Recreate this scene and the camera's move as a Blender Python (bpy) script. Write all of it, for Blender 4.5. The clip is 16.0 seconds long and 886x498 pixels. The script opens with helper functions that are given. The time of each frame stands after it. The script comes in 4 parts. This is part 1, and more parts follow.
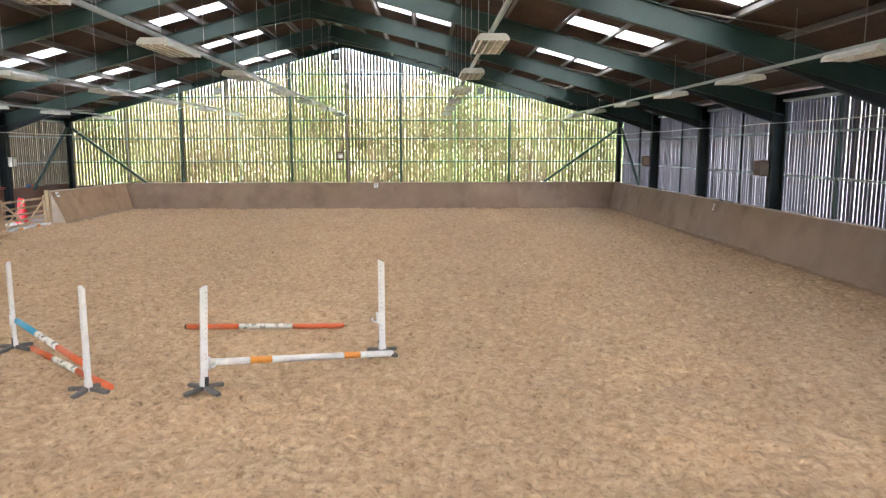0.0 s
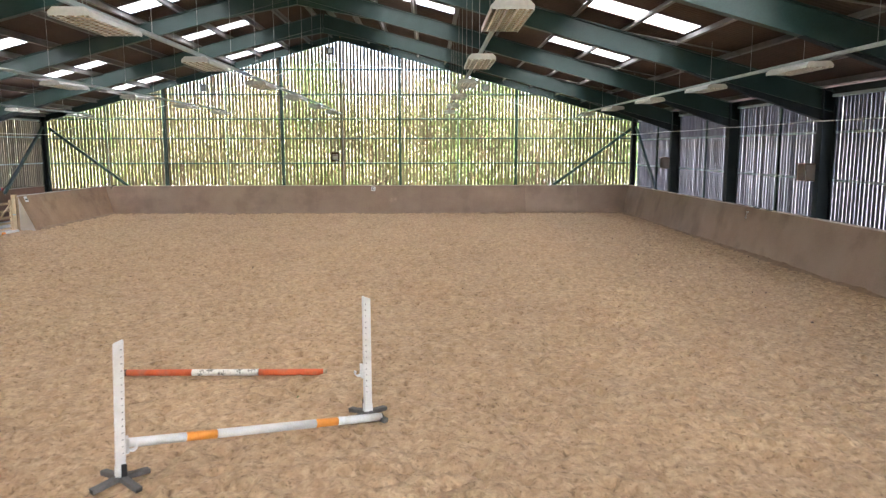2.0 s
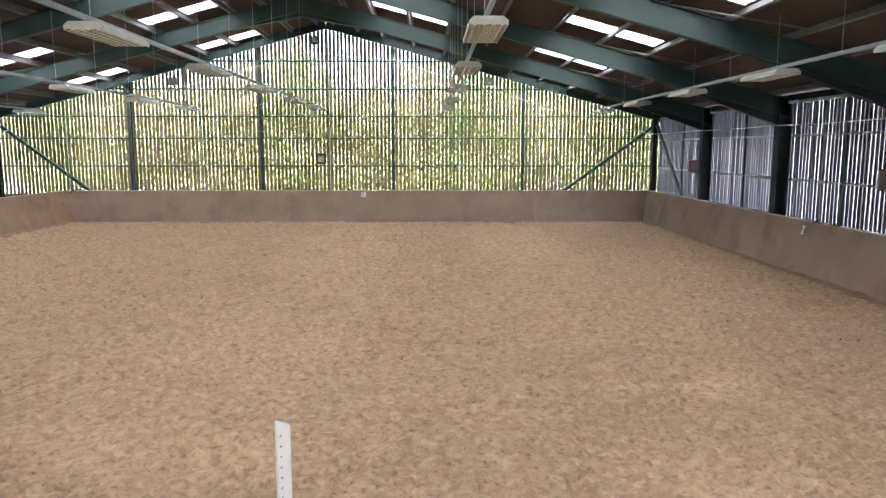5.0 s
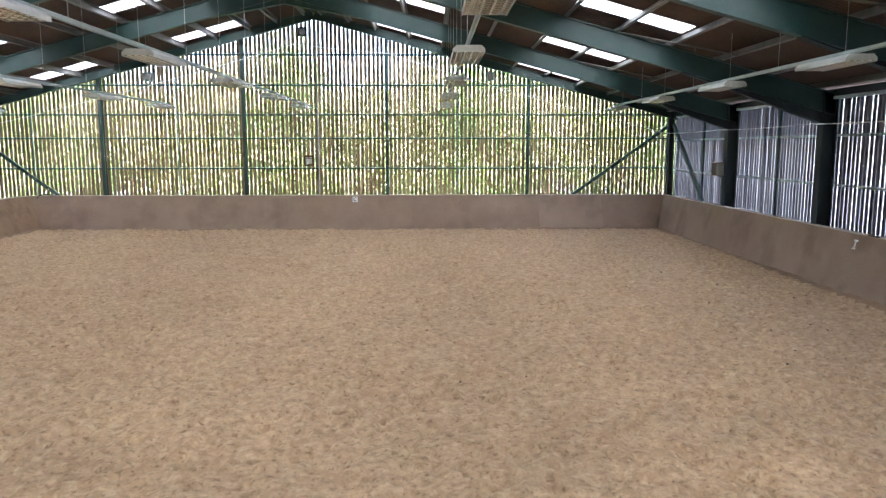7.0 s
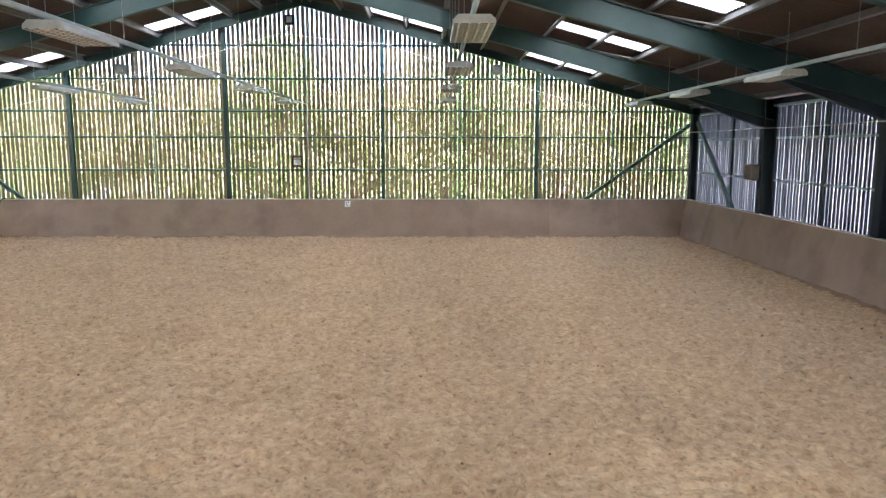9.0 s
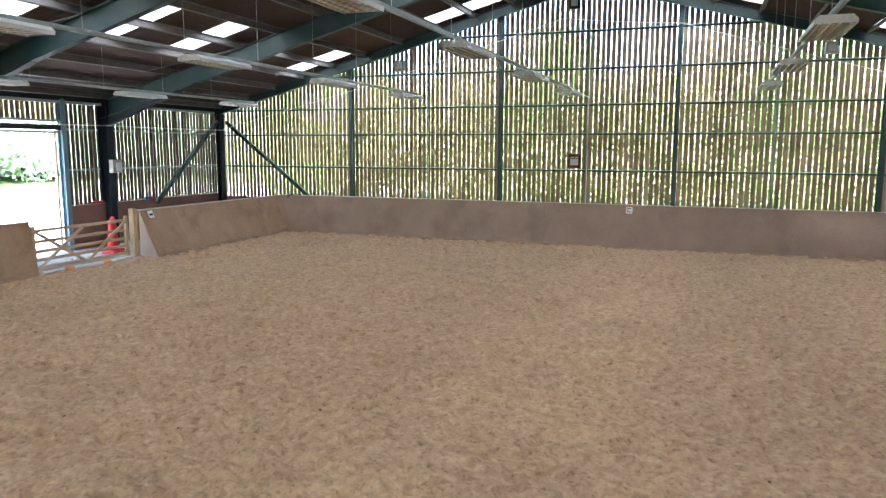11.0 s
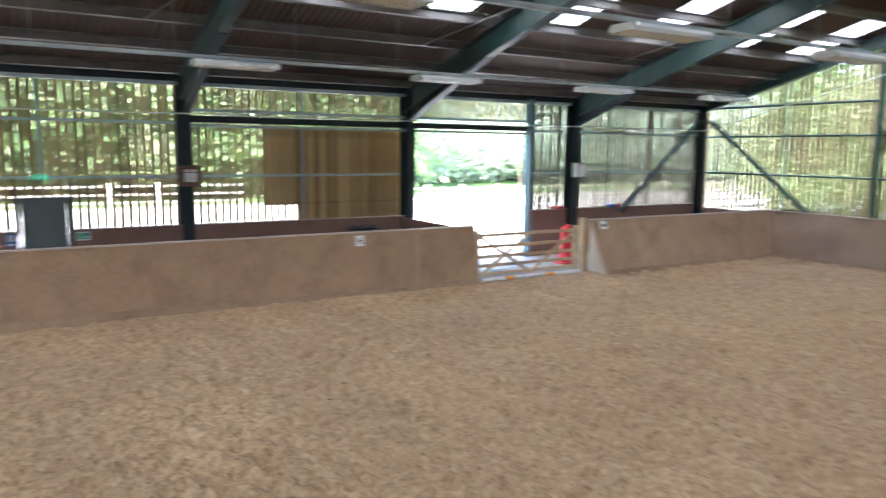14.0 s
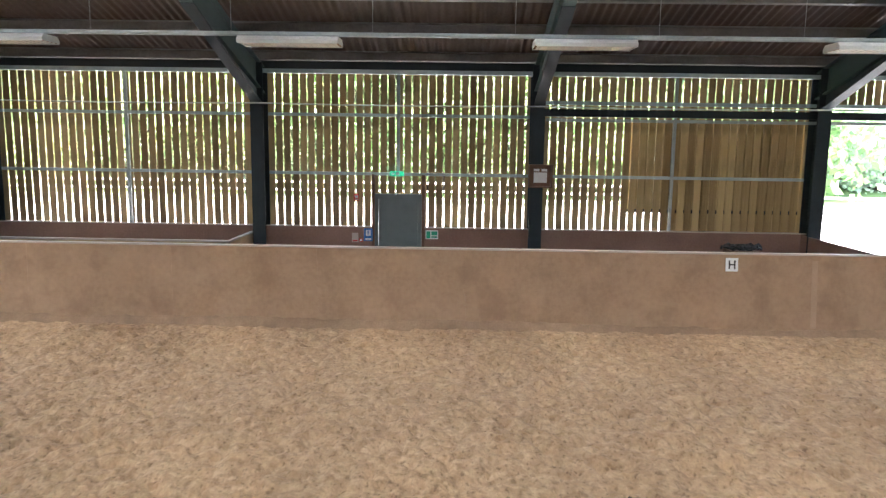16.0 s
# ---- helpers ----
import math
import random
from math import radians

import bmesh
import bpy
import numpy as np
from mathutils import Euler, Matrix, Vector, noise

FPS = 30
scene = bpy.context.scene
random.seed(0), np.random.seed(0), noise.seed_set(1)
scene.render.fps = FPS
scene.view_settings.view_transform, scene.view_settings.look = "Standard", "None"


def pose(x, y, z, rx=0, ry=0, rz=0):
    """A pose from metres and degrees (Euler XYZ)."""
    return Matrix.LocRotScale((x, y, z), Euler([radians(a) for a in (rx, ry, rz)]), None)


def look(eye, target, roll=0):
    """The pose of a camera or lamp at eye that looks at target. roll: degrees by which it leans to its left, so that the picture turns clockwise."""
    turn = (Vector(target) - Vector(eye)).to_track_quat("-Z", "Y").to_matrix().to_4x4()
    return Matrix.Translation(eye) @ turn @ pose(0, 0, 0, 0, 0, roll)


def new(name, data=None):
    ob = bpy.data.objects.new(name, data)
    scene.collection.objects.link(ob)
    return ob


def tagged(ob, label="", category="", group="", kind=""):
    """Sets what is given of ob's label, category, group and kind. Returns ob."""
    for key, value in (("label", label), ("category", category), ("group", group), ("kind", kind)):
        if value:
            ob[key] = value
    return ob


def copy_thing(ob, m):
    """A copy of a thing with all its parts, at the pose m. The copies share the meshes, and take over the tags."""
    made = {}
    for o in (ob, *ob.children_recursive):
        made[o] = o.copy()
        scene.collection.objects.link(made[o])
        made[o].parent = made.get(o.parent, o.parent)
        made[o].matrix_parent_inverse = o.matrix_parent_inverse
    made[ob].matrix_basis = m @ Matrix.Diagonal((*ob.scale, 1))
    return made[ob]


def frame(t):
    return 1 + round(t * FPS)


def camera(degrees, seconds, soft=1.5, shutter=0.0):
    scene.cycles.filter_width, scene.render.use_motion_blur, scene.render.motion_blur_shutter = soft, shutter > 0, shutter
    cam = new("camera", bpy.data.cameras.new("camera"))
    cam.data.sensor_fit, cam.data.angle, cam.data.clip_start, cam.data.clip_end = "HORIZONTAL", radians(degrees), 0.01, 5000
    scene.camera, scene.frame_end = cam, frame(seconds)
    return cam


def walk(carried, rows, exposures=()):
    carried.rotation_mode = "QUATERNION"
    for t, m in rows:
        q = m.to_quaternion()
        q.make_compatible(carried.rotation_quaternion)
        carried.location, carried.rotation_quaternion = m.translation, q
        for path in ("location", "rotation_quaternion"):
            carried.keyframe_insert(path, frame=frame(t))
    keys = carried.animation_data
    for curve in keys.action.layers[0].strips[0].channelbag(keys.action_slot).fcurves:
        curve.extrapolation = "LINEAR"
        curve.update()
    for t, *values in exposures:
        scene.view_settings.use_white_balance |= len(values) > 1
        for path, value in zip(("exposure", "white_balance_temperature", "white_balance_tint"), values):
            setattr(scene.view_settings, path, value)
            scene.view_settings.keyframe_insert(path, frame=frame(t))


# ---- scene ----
cam = camera(63.96, 16.0, soft=1.3, shutter=0.6)
# seconds, x, y, z in metres, yaw, pitch, roll in degrees
ROWS = [
    (0.0, -0.055, 0.354, 3.064, -1.339, -8.074, 0.068),
    (0.5, -0.091, 1.01, 3.084, -1.343, -8.12, 0.046),
    (1.0, -0.092, 1.626, 3.088, -1.304, -8.097, 0.065),
    (1.5, -0.066, 2.217, 3.086, -1.236, -8.037, 0.082),
    (2.0, -0.021, 2.803, 3.093, -1.207, -8.065, 0.056),
    (2.5, 0.035, 3.382, 3.098, -1.177, -8.043, 0.064),
    (3.0, 0.082, 3.977, 3.099, -1.132, -8.002, 0.054),
    (3.5, 0.123, 4.584, 3.094, -1.112, -7.972, 0.026),
    (4.0, 0.156, 5.219, 3.084, -1.08, -8.007, -0.043),
    (4.7, 0.185, 6.075, 3.113, -1.08, -8.038, -0.032),
    (5.6, 0.221, 7.176, 3.151, -1.1, -8.077, -0.019),
    (6.5, 0.258, 8.277, 3.188, -1.102, -8.117, -0.005),
    (7.0, 0.325, 8.867, 3.202, -1.065, -8.127, 0.044),
    (7.5, 0.388, 9.478, 3.22, -0.984, -8.182, -0.027),
    (8.0, 0.414, 10.142, 3.221, -0.923, -8.195, -0.065),
    (8.5, 0.448, 10.79, 3.226, -0.919, -8.208, -0.058),
    (9.0, 0.434, 11.374, 3.232, -0.853, -8.207, -0.054),
    (9.1, 0.394, 11.503, 3.229, -0.5, -8.222, -0.079),
    (9.5, 0.235, 12.017, 3.219, 9.279, -8.282, -0.177),
    (9.7, 0.142, 12.299, 3.203, 14.0, -8.258, -0.178),
    (9.95, 0.027, 12.652, 3.184, 19.3, -8.228, -0.178),
    (10.2, -0.089, 13.005, 3.165, 20.0, -8.199, -0.179),
    (11.3, -0.599, 14.558, 3.079, 20.3, -8.067, -0.182),
    (11.55, -0.715, 14.911, 3.06, 21.2, -8.038, -0.183),
    (11.8, -0.83, 15.264, 3.041, 26.3, -8.008, -0.183),
    (12.0, -0.923, 15.546, 3.025, 30.827, -7.984, -0.184),
    (12.22, -1.005, 15.794, 3.03, 35.9, -7.971, -0.218),
    (12.35, -1.053, 15.941, 3.033, 36.6, -7.964, -0.238),
    (12.5, -1.109, 16.11, 3.037, 36.632, -7.955, -0.261),
    (13.0, -1.367, 16.619, 3.051, 36.668, -7.858, -0.325),
    (13.08, -1.411, 16.699, 3.053, 37.2, -7.866, -0.329),
    (13.5, -1.645, 17.122, 3.063, 47.691, -7.906, -0.35),
    (14.0, -1.961, 17.608, 3.057, 59.396, -7.974, -0.607),
    (14.5, -2.347, 18.048, 3.024, 71.162, -8.12, -0.669),
    (15.0, -2.847, 18.471, 2.969, 83.016, -8.152, -0.701),
    (15.32, -3.232, 18.772, 2.972, 90.2, -8.256, -0.777),
    (15.42, -3.352, 18.867, 2.973, 91.2, -8.288, -0.8),
    (15.5, -3.448, 18.942, 2.974, 91.244, -8.314, -0.819),
    (16.0, -4.063, 19.164, 2.992, 91.238, -8.28, -0.795),
]
# seconds, stops, white balance
LOOK = [(0.0, 4.53, 6400.0, 12.0),
        (4.2, 4.5, 6200.0, 12.0),
        (6.5, 4.48, 5900.0, 10.0),
        (9.0, 4.48, 5850.0, 9.0),
        (9.5, 4.43, 5900.0, 7.0),
        (12.0, 4.13, 5900.0, 11.0),
        (13.0, 4.13, 5900.0, 11.0),
        (14.0, 4.3, 5800.0, 10.0),
        (15.0, 4.5, 6000.0, 10.0),
        (16.0, 4.57, 6200.0, 12.0)]
walk(cam, [(t, pose(x, y, z, 90 + pitch, roll, yaw)) for t, x, y, z, yaw, pitch, roll in ROWS], exposures=LOOK)

# ---- daylight: bright overcast sky and a wide weak sun ----
world = bpy.data.worlds.new("sky")
scene.world = world
world.use_nodes = True
wn = world.node_tree.nodes
sky = wn.new("ShaderNodeTexSky")
sky.sky_type = "NISHITA"
sky.sun_disc = False
sky.sun_elevation, sky.sun_rotation = radians(52), radians(160)
sky.air_density, sky.dust_density = 1.0, 3.0
world.node_tree.links.new(sky.outputs[0], wn["Background"].inputs[0])
wn["Background"].inputs[1].default_value = 0.15
sun_data = bpy.data.lights.new("sun", "SUN")
sun_data.energy, sun_data.angle, sun_data.color = 4.0, radians(8), (1.0, 0.96, 0.9)
sun = new("sun", sun_data)
sun.matrix_world = look((0, 0, 0), (-math.sin(radians(160)) * 0.62, -math.cos(radians(160)) * 0.62, -0.79))

# ---- materials ----


def mat(name, tone_a, tone_b, scale=3.0, rough=0.7, metal=0.0, bump=0.15, fine=60.0, stretch=(1, 1, 1), random=0.0,
        stain=None, stain_amount=0.0, stain_scale=0.7):
    m = bpy.data.materials.new(name)
    m.use_nodes = True
    n, l = m.node_tree.nodes, m.node_tree.links
    b = n["Principled BSDF"]
    tc = n.new("ShaderNodeTexCoord")
    mp = n.new("ShaderNodeMapping")
    mp.inputs["Scale"].default_value = stretch
    l.new(tc.outputs["Object"], mp.inputs[0])
    big, small = n.new("ShaderNodeTexNoise"), n.new("ShaderNodeTexNoise")
    big.inputs["Scale"].default_value, big.inputs["Detail"].default_value = scale, 6
    small.inputs["Scale"].default_value, small.inputs["Detail"].default_value = fine, 4
    l.new(mp.outputs[0], big.inputs[0])
    l.new(mp.outputs[0], small.inputs[0])
    add = n.new("ShaderNodeMath")
    add.operation = "MULTIPLY_ADD"
    add.inputs[1].default_value, add.inputs[2].default_value = 0.45, 0.0
    l.new(small.outputs[0], add.inputs[0])
    tot = n.new("ShaderNodeMath")
    tot.operation = "MULTIPLY_ADD"
    tot.inputs[1].default_value = 0.6
    l.new(big.outputs[0], tot.inputs[0])
    l.new(add.outputs[0], tot.inputs[2])
    fac = tot.outputs[0]
    if random:
        info = n.new("ShaderNodeObjectInfo")
        r = n.new("ShaderNodeMath")
        r.operation = "MULTIPLY_ADD"
        r.inputs[1].default_value = random
        l.new(info.outputs["Random"], r.inputs[0])
        l.new(fac, r.inputs[2])
        off = n.new("ShaderNodeMath")
        off.operation = "SUBTRACT"
        off.inputs[1].default_value = random / 2
        l.new(r.outputs[0], off.inputs[0])
        fac = off.outputs[0]
    ramp = n.new("ShaderNodeValToRGB")
    ramp.color_ramp.elements[0].position, ramp.color_ramp.elements[1].position = 0.3, 0.72
    ramp.color_ramp.elements[0].color, ramp.color_ramp.elements[1].color = (*tone_a, 1), (*tone_b, 1)
    l.new(fac, ramp.inputs[0])
    colour = ramp.outputs[0]
    if stain:
        sn = n.new("ShaderNodeTexNoise")
        sn.inputs["Scale"].default_value, sn.inputs["Detail"].default_value = stain_scale, 5
        l.new(tc.outputs["Object"], sn.inputs[0])
        sr = n.new("ShaderNodeMapRange")
        sr.inputs["From Min"].default_value, sr.inputs["From Max"].default_value = 0.52, 0.68
        sr.inputs["To Max"].default_value = stain_amount
        l.new(sn.outputs[0], sr.inputs[0])
        mix = n.new("ShaderNodeMix")
        mix.data_type = "RGBA"
        l.new(sr.outputs[0], mix.inputs["Factor"])
        l.new(colour, mix.inputs["A"])
        mix.inputs["B"].default_value = (*stain, 1)
        colour = mix.outputs["Result"]
    l.new(colour, b.inputs["Base Color"])
    b.inputs["Roughness"].default_value, b.inputs["Metallic"].default_value = rough, metal
    if bump:
        bp = n.new("ShaderNodeBump")
        bp.inputs["Strength"].default_value, bp.inputs["Distance"].default_value = bump, 0.02
        l.new(tot.outputs[0], bp.inputs["Height"])
        l.new(bp.outputs[0], b.inputs["Normal"])
    return m


def sand_mat():
    m = mat("riding_sand", (0.355, 0.232, 0.128), (0.615, 0.43, 0.25), 7.0, 0.95, bump=0.0, fine=30.0,
            stain=(0.36, 0.235, 0.138), stain_amount=0.25, stain_scale=0.35)
    n, l = m.node_tree.nodes, m.node_tree.links
    b = n["Principled BSDF"]
    old = b.inputs["Base Color"].links[0].from_socket
    tc = n.new("ShaderNodeTexCoord")
    mp = n.new("ShaderNodeMapping")
    mp.inputs["Scale"].default_value = (1, 1.1, 1)
    l.new(tc.outputs["Object"], mp.inputs[0])
    # mottling; the 9.0 and 19.0 dark tones also stand in for shaded hollows
    for scale, lo, hi, tone, amount in ((1.1, 0.5, 0.7, (0.34, 0.222, 0.128), 0.2), (9.0, 0.56, 0.68, (0.19, 0.118, 0.062), 0.42), (12.0, 0.55, 0.66, (0.62, 0.44, 0.262), 0.5),
                                        (19.0, 0.58, 0.68, (0.13, 0.079, 0.041), 0.52), (55.0, 0.6, 0.7, (0.56, 0.41, 0.26), 0.35)):
        no = n.new("ShaderNodeTexNoise")
        no.inputs["Scale"].default_value, no.inputs["Detail"].default_value = scale, 3
        l.new(mp.outputs[0], no.inputs[0])
        r = n.new("ShaderNodeMapRange")
        r.inputs["From Min"].default_value, r.inputs["From Max"].default_value, r.inputs["To Max"].default_value = lo, hi, amount
        l.new(no.outputs[0], r.inputs[0])
        mix = n.new("ShaderNodeMix")
        mix.data_type = "RGBA"
        l.new(r.outputs[0], mix.inputs["Factor"])
        l.new(old, mix.inputs["A"])
        mix.inputs["B"].default_value = (*tone, 1)
        old = mix.outputs["Result"]
    l.new(old, b.inputs["Base Color"])
    # clods and crumbs: rounded lumps, each of its own tone, and two sizes of relief
    bend = n.new("ShaderNodeTexNoise")
    bend.inputs["Scale"].default_value, bend.inputs["Detail"].default_value = 9.0, 2
    l.new(mp.outputs[0], bend.inputs[0])
    shift = n.new("ShaderNodeMix")
    shift.data_type = "VECTOR"
    shift.inputs["Factor"].default_value = 0.1
    l.new(mp.outputs[0], shift.inputs["A"])
    l.new(bend.outputs["Color"], shift.inputs["B"])
    lump = n.new("ShaderNodeTexVoronoi")
    lump.feature = "SMOOTH_F1"
    lump.inputs["Scale"].default_value, lump.inputs["Smoothness"].default_value = 13.0, 0.4
    l.new(shift.outputs["Result"], lump.inputs["Vector"])
    tone = n.new("ShaderNodeMix")
    tone.data_type, tone.blend_type = "RGBA", "SOFT_LIGHT"
    tone.inputs["Factor"].default_value = 0.3
    grey = n.new("ShaderNodeRGBToBW")
    l.new(lump.outputs["Color"], grey.inputs[0])
    l.new(old, tone.inputs["A"])
    l.new(grey.outputs[0], tone.inputs["B"])
    l.new(tone.outputs["Result"], b.inputs["Base Color"])
    dome = n.new("ShaderNodeMath")
    dome.operation = "MULTIPLY"
    dome.inputs[1].default_value = -1.3
    l.new(lump.outputs["Distance"], dome.inputs[0])
    height = dome.outputs[0]
    for scale, detail, weight in ((15.0, 2, 0.034), (42.0, 3, 0.012)):
        no = n.new("ShaderNodeTexNoise")
        no.inputs["Scale"].default_value, no.inputs["Detail"].default_value = scale, detail
        l.new(mp.outputs[0], no.inputs[0])
        k = n.new("ShaderNodeMath")
        k.operation = "MULTIPLY_ADD"
        k.inputs[1].default_value, k.inputs[2].default_value = weight * 30, 0.0
        l.new(no.outputs[0], k.inputs[0])
        l.new(height, k.inputs[2])
        height = k.outputs[0]
    bp = n.new("ShaderNodeBump")
    bp.inputs["Strength"].default_value, bp.inputs["Distance"].default_value = 0.8, 0.02
    l.new(height, bp.inputs["Height"])
    l.new(bp.outputs[0], b.inputs["Normal"])
    return m


M_SAND = sand_mat()
M_BOARD = mat("weathered_boarding", (0.3, 0.208, 0.118), (0.52, 0.388, 0.24), 2.2, 0.85, stretch=(6, 6, 0.5), fine=40, random=0.4,
              stain=(0.16, 0.13, 0.06), stain_amount=0.5, stain_scale=1.6)
# east wall copy of the boarding, its backlit shade and blue cast painted in
M_BOARD_SHADED = mat("shaded_boarding", (0.055, 0.057, 0.072), (0.12, 0.122, 0.15), 2.2, 0.85, stretch=(6, 6, 0.5), fine=40, random=0.4,
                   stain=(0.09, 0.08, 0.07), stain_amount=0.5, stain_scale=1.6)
M_BOARD_BROWN = mat("brown_boarding", (0.24, 0.165, 0.072), (0.51, 0.375, 0.185), 2.2, 0.85, stretch=(6, 6, 0.5), fine=40, random=0.45,
                    stain=(0.13, 0.1, 0.04), stain_amount=0.55, stain_scale=1.6)
# copy for the bay past the doorway, darkened to carry that corner's shade
M_BOARD_DIM = mat("shaded_corner_boarding", (0.1, 0.085, 0.06), (0.22, 0.185, 0.13), 2.2, 0.85, stretch=(6, 6, 0.5), fine=40, random=0.4,
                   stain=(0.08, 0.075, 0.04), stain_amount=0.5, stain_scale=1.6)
M_PLY = mat("kickboard_ply", (0.285, 0.186, 0.112), (0.41, 0.277, 0.17), 1.6, 0.75, bump=0.08, fine=13, random=0.06,
            stain=(0.24, 0.15, 0.09), stain_amount=0.6, stain_scale=1.8)
M_PLY_GREY = mat("kickboard_ply_grey", (0.262, 0.183, 0.13), (0.362, 0.268, 0.197), 1.3, 0.75, bump=0.08, fine=30, random=0.22,
                 stain=(0.19, 0.135, 0.1), stain_amount=0.6, stain_scale=0.9)
M_PLY_RED = mat("passage_ply", (0.2, 0.115, 0.085), (0.3, 0.18, 0.135), 1.6, 0.75, bump=0.08, fine=30, random=0.15)
M_SKIRT = mat("grubby_sand", (0.25, 0.165, 0.1), (0.36, 0.245, 0.152), 5.0, 0.9, bump=0.4, fine=35, stain=(0.2, 0.135, 0.085), stain_amount=0.6, stain_scale=2.0)
M_FILLER = mat("joint_filler", (0.34, 0.235, 0.15), (0.44, 0.315, 0.21), 3, 0.8, fine=40)
M_CAP = mat("wall_capping", (0.45, 0.38, 0.31), (0.62, 0.54, 0.46), 3, 0.6, fine=50)
M_STEEL = mat("green_steel_paint", (0.011, 0.034, 0.032), (0.022, 0.061, 0.055), 2.0, 0.5, bump=0.05, fine=30,
              stain=(0.05, 0.075, 0.07), stain_amount=0.5)
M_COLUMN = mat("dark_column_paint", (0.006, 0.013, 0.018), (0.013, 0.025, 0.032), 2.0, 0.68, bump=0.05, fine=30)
M_POST = mat("gable_post_paint", (0.028, 0.06, 0.055), (0.052, 0.1, 0.09), 2.0, 0.5, bump=0.05, fine=30)
M_GALV = mat("galvanised_steel", (0.26, 0.31, 0.31), (0.42, 0.47, 0.47), 4, 0.5, 0.35, bump=0.04, fine=25)
M_RAIL = mat("galvanised_rail", (0.33, 0.42, 0.44), (0.48, 0.57, 0.59), 4, 0.5, 0.15, bump=0.04, fine=25)
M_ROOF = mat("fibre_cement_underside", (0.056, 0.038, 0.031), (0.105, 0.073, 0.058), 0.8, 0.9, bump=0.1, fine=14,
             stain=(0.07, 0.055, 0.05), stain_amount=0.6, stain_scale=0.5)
M_PURLIN = mat("purlin_steel", (0.12, 0.115, 0.11), (0.21, 0.2, 0.19), 3, 0.55, 0.2, bump=0.05, fine=20)
M_WHITE = mat("white_plastic", (0.68, 0.68, 0.66), (0.82, 0.82, 0.8), 6, 0.4, bump=0.05, fine=40, stain=(0.5, 0.46, 0.4), stain_amount=0.35, stain_scale=5)
M_LAMP = mat("lamp_housing", (0.42, 0.44, 0.42), (0.58, 0.6, 0.57), 4, 0.45, bump=0.03, fine=30)
M_REFL = mat("lamp_reflector", (0.5, 0.43, 0.32), (0.68, 0.6, 0.46), 6, 0.22, 0.9, bump=0.03)
M_TUBE = mat("fluorescent_tube", (0.75, 0.74, 0.68), (0.85, 0.84, 0.78), 6, 0.3, bump=0)
M_WIRE = mat("thin_wire", (0.3, 0.31, 0.3), (0.45, 0.46, 0.45), 8, 0.5, 0.4, bump=0)
M_CABLE = mat("white_cable", (0.6, 0.62, 0.6), (0.75, 0.76, 0.74), 8, 0.5, bump=0)
M_GREY = mat("grey_foot", (0.07, 0.065, 0.06), (0.15, 0.14, 0.125), 9, 0.7, bump=0.1, fine=60)
M_RED = mat("red_paint", (0.62, 0.1, 0.025), (0.8, 0.17, 0.05), 7, 0.5, bump=0.08, fine=40, stain=(0.4, 0.2, 0.12), stain_amount=0.5, stain_scale=6)
M_CONE = mat("red_cone_plastic", (0.62, 0.012, 0.025), (0.76, 0.03, 0.04), 5, 0.45, bump=0.03)
M_ORANGE = mat("orange_tape", (0.75, 0.26, 0.03), (0.88, 0.36, 0.06), 7, 0.5, bump=0.05, fine=40)
M_BLUE = mat("blue_paint", (0.03, 0.27, 0.45), (0.06, 0.38, 0.58), 7, 0.5, bump=0.05, fine=40)
M_FLAKE = mat("flaking_white", (0.16, 0.15, 0.12), (0.85, 0.83, 0.76), 9, 0.6, bump=0.2, fine=45, stretch=(1, 1, 1))
M_TIMBER = mat("pale_timber", (0.4, 0.28, 0.16), (0.6, 0.45, 0.29), 3, 0.75, bump=0.1, fine=40, stretch=(1, 1, 1), random=0.2)
M_DOOR = mat("grey_door_paint", (0.1, 0.125, 0.125), (0.15, 0.18, 0.18), 3, 0.5, bump=0.03)
M_BLACK = mat("black_rubber", (0.012, 0.012, 0.012), (0.035, 0.035, 0.035), 9, 0.6, bump=0.1)
M_BOX = mat("brown_box_wood", (0.1, 0.05, 0.03), (0.19, 0.1, 0.06), 6, 0.6, bump=0.1)
M_BOXSIDE = mat("pale_box_side", (0.3, 0.25, 0.23), (0.42, 0.36, 0.33), 6, 0.7, bump=0.1)
M_PAPER = mat("paper", (0.7, 0.72, 0.73), (0.82, 0.84, 0.85), 8, 0.7, bump=0)
M_SIGNBLUE = mat("sign_blue", (0.02, 0.12, 0.42), (0.03, 0.17, 0.5), 5, 0.4, bump=0)
M_SIGNGREEN = mat("sign_green", (0.01, 0.3, 0.17), (0.02, 0.38, 0.22), 5, 0.4, bump=0)
M_SIGNRED = mat("sign_red", (0.5, 0.03, 0.03), (0.62, 0.06, 0.05), 5, 0.4, bump=0)
M_POSTBLUE = mat("pale_blue_post", (0.16, 0.29, 0.36), (0.24, 0.38, 0.45), 4, 0.5, bump=0.05)
M_GRASS = mat("grass", (0.06, 0.11, 0.025), (0.14, 0.2, 0.06), 1.2, 0.9, bump=0.3, fine=20)
M_YARD = mat("pale_concrete", (0.42, 0.4, 0.37), (0.6, 0.58, 0.54), 0.9, 0.9, bump=0.1, fine=18)
M_GAP_GROUND = mat("gap_tone_ground", (0.12, 0.123, 0.135), (0.19, 0.195, 0.21), 1.0, 0.9, bump=0.2, fine=20)
M_EARTH = mat("passage_floor", (0.33, 0.3, 0.27), (0.47, 0.44, 0.41), 2, 0.95, bump=0.3, fine=25)
M_BARK = mat("bark", (0.07, 0.05, 0.035), (0.16, 0.12, 0.09), 5, 0.9, bump=0.4, fine=30)


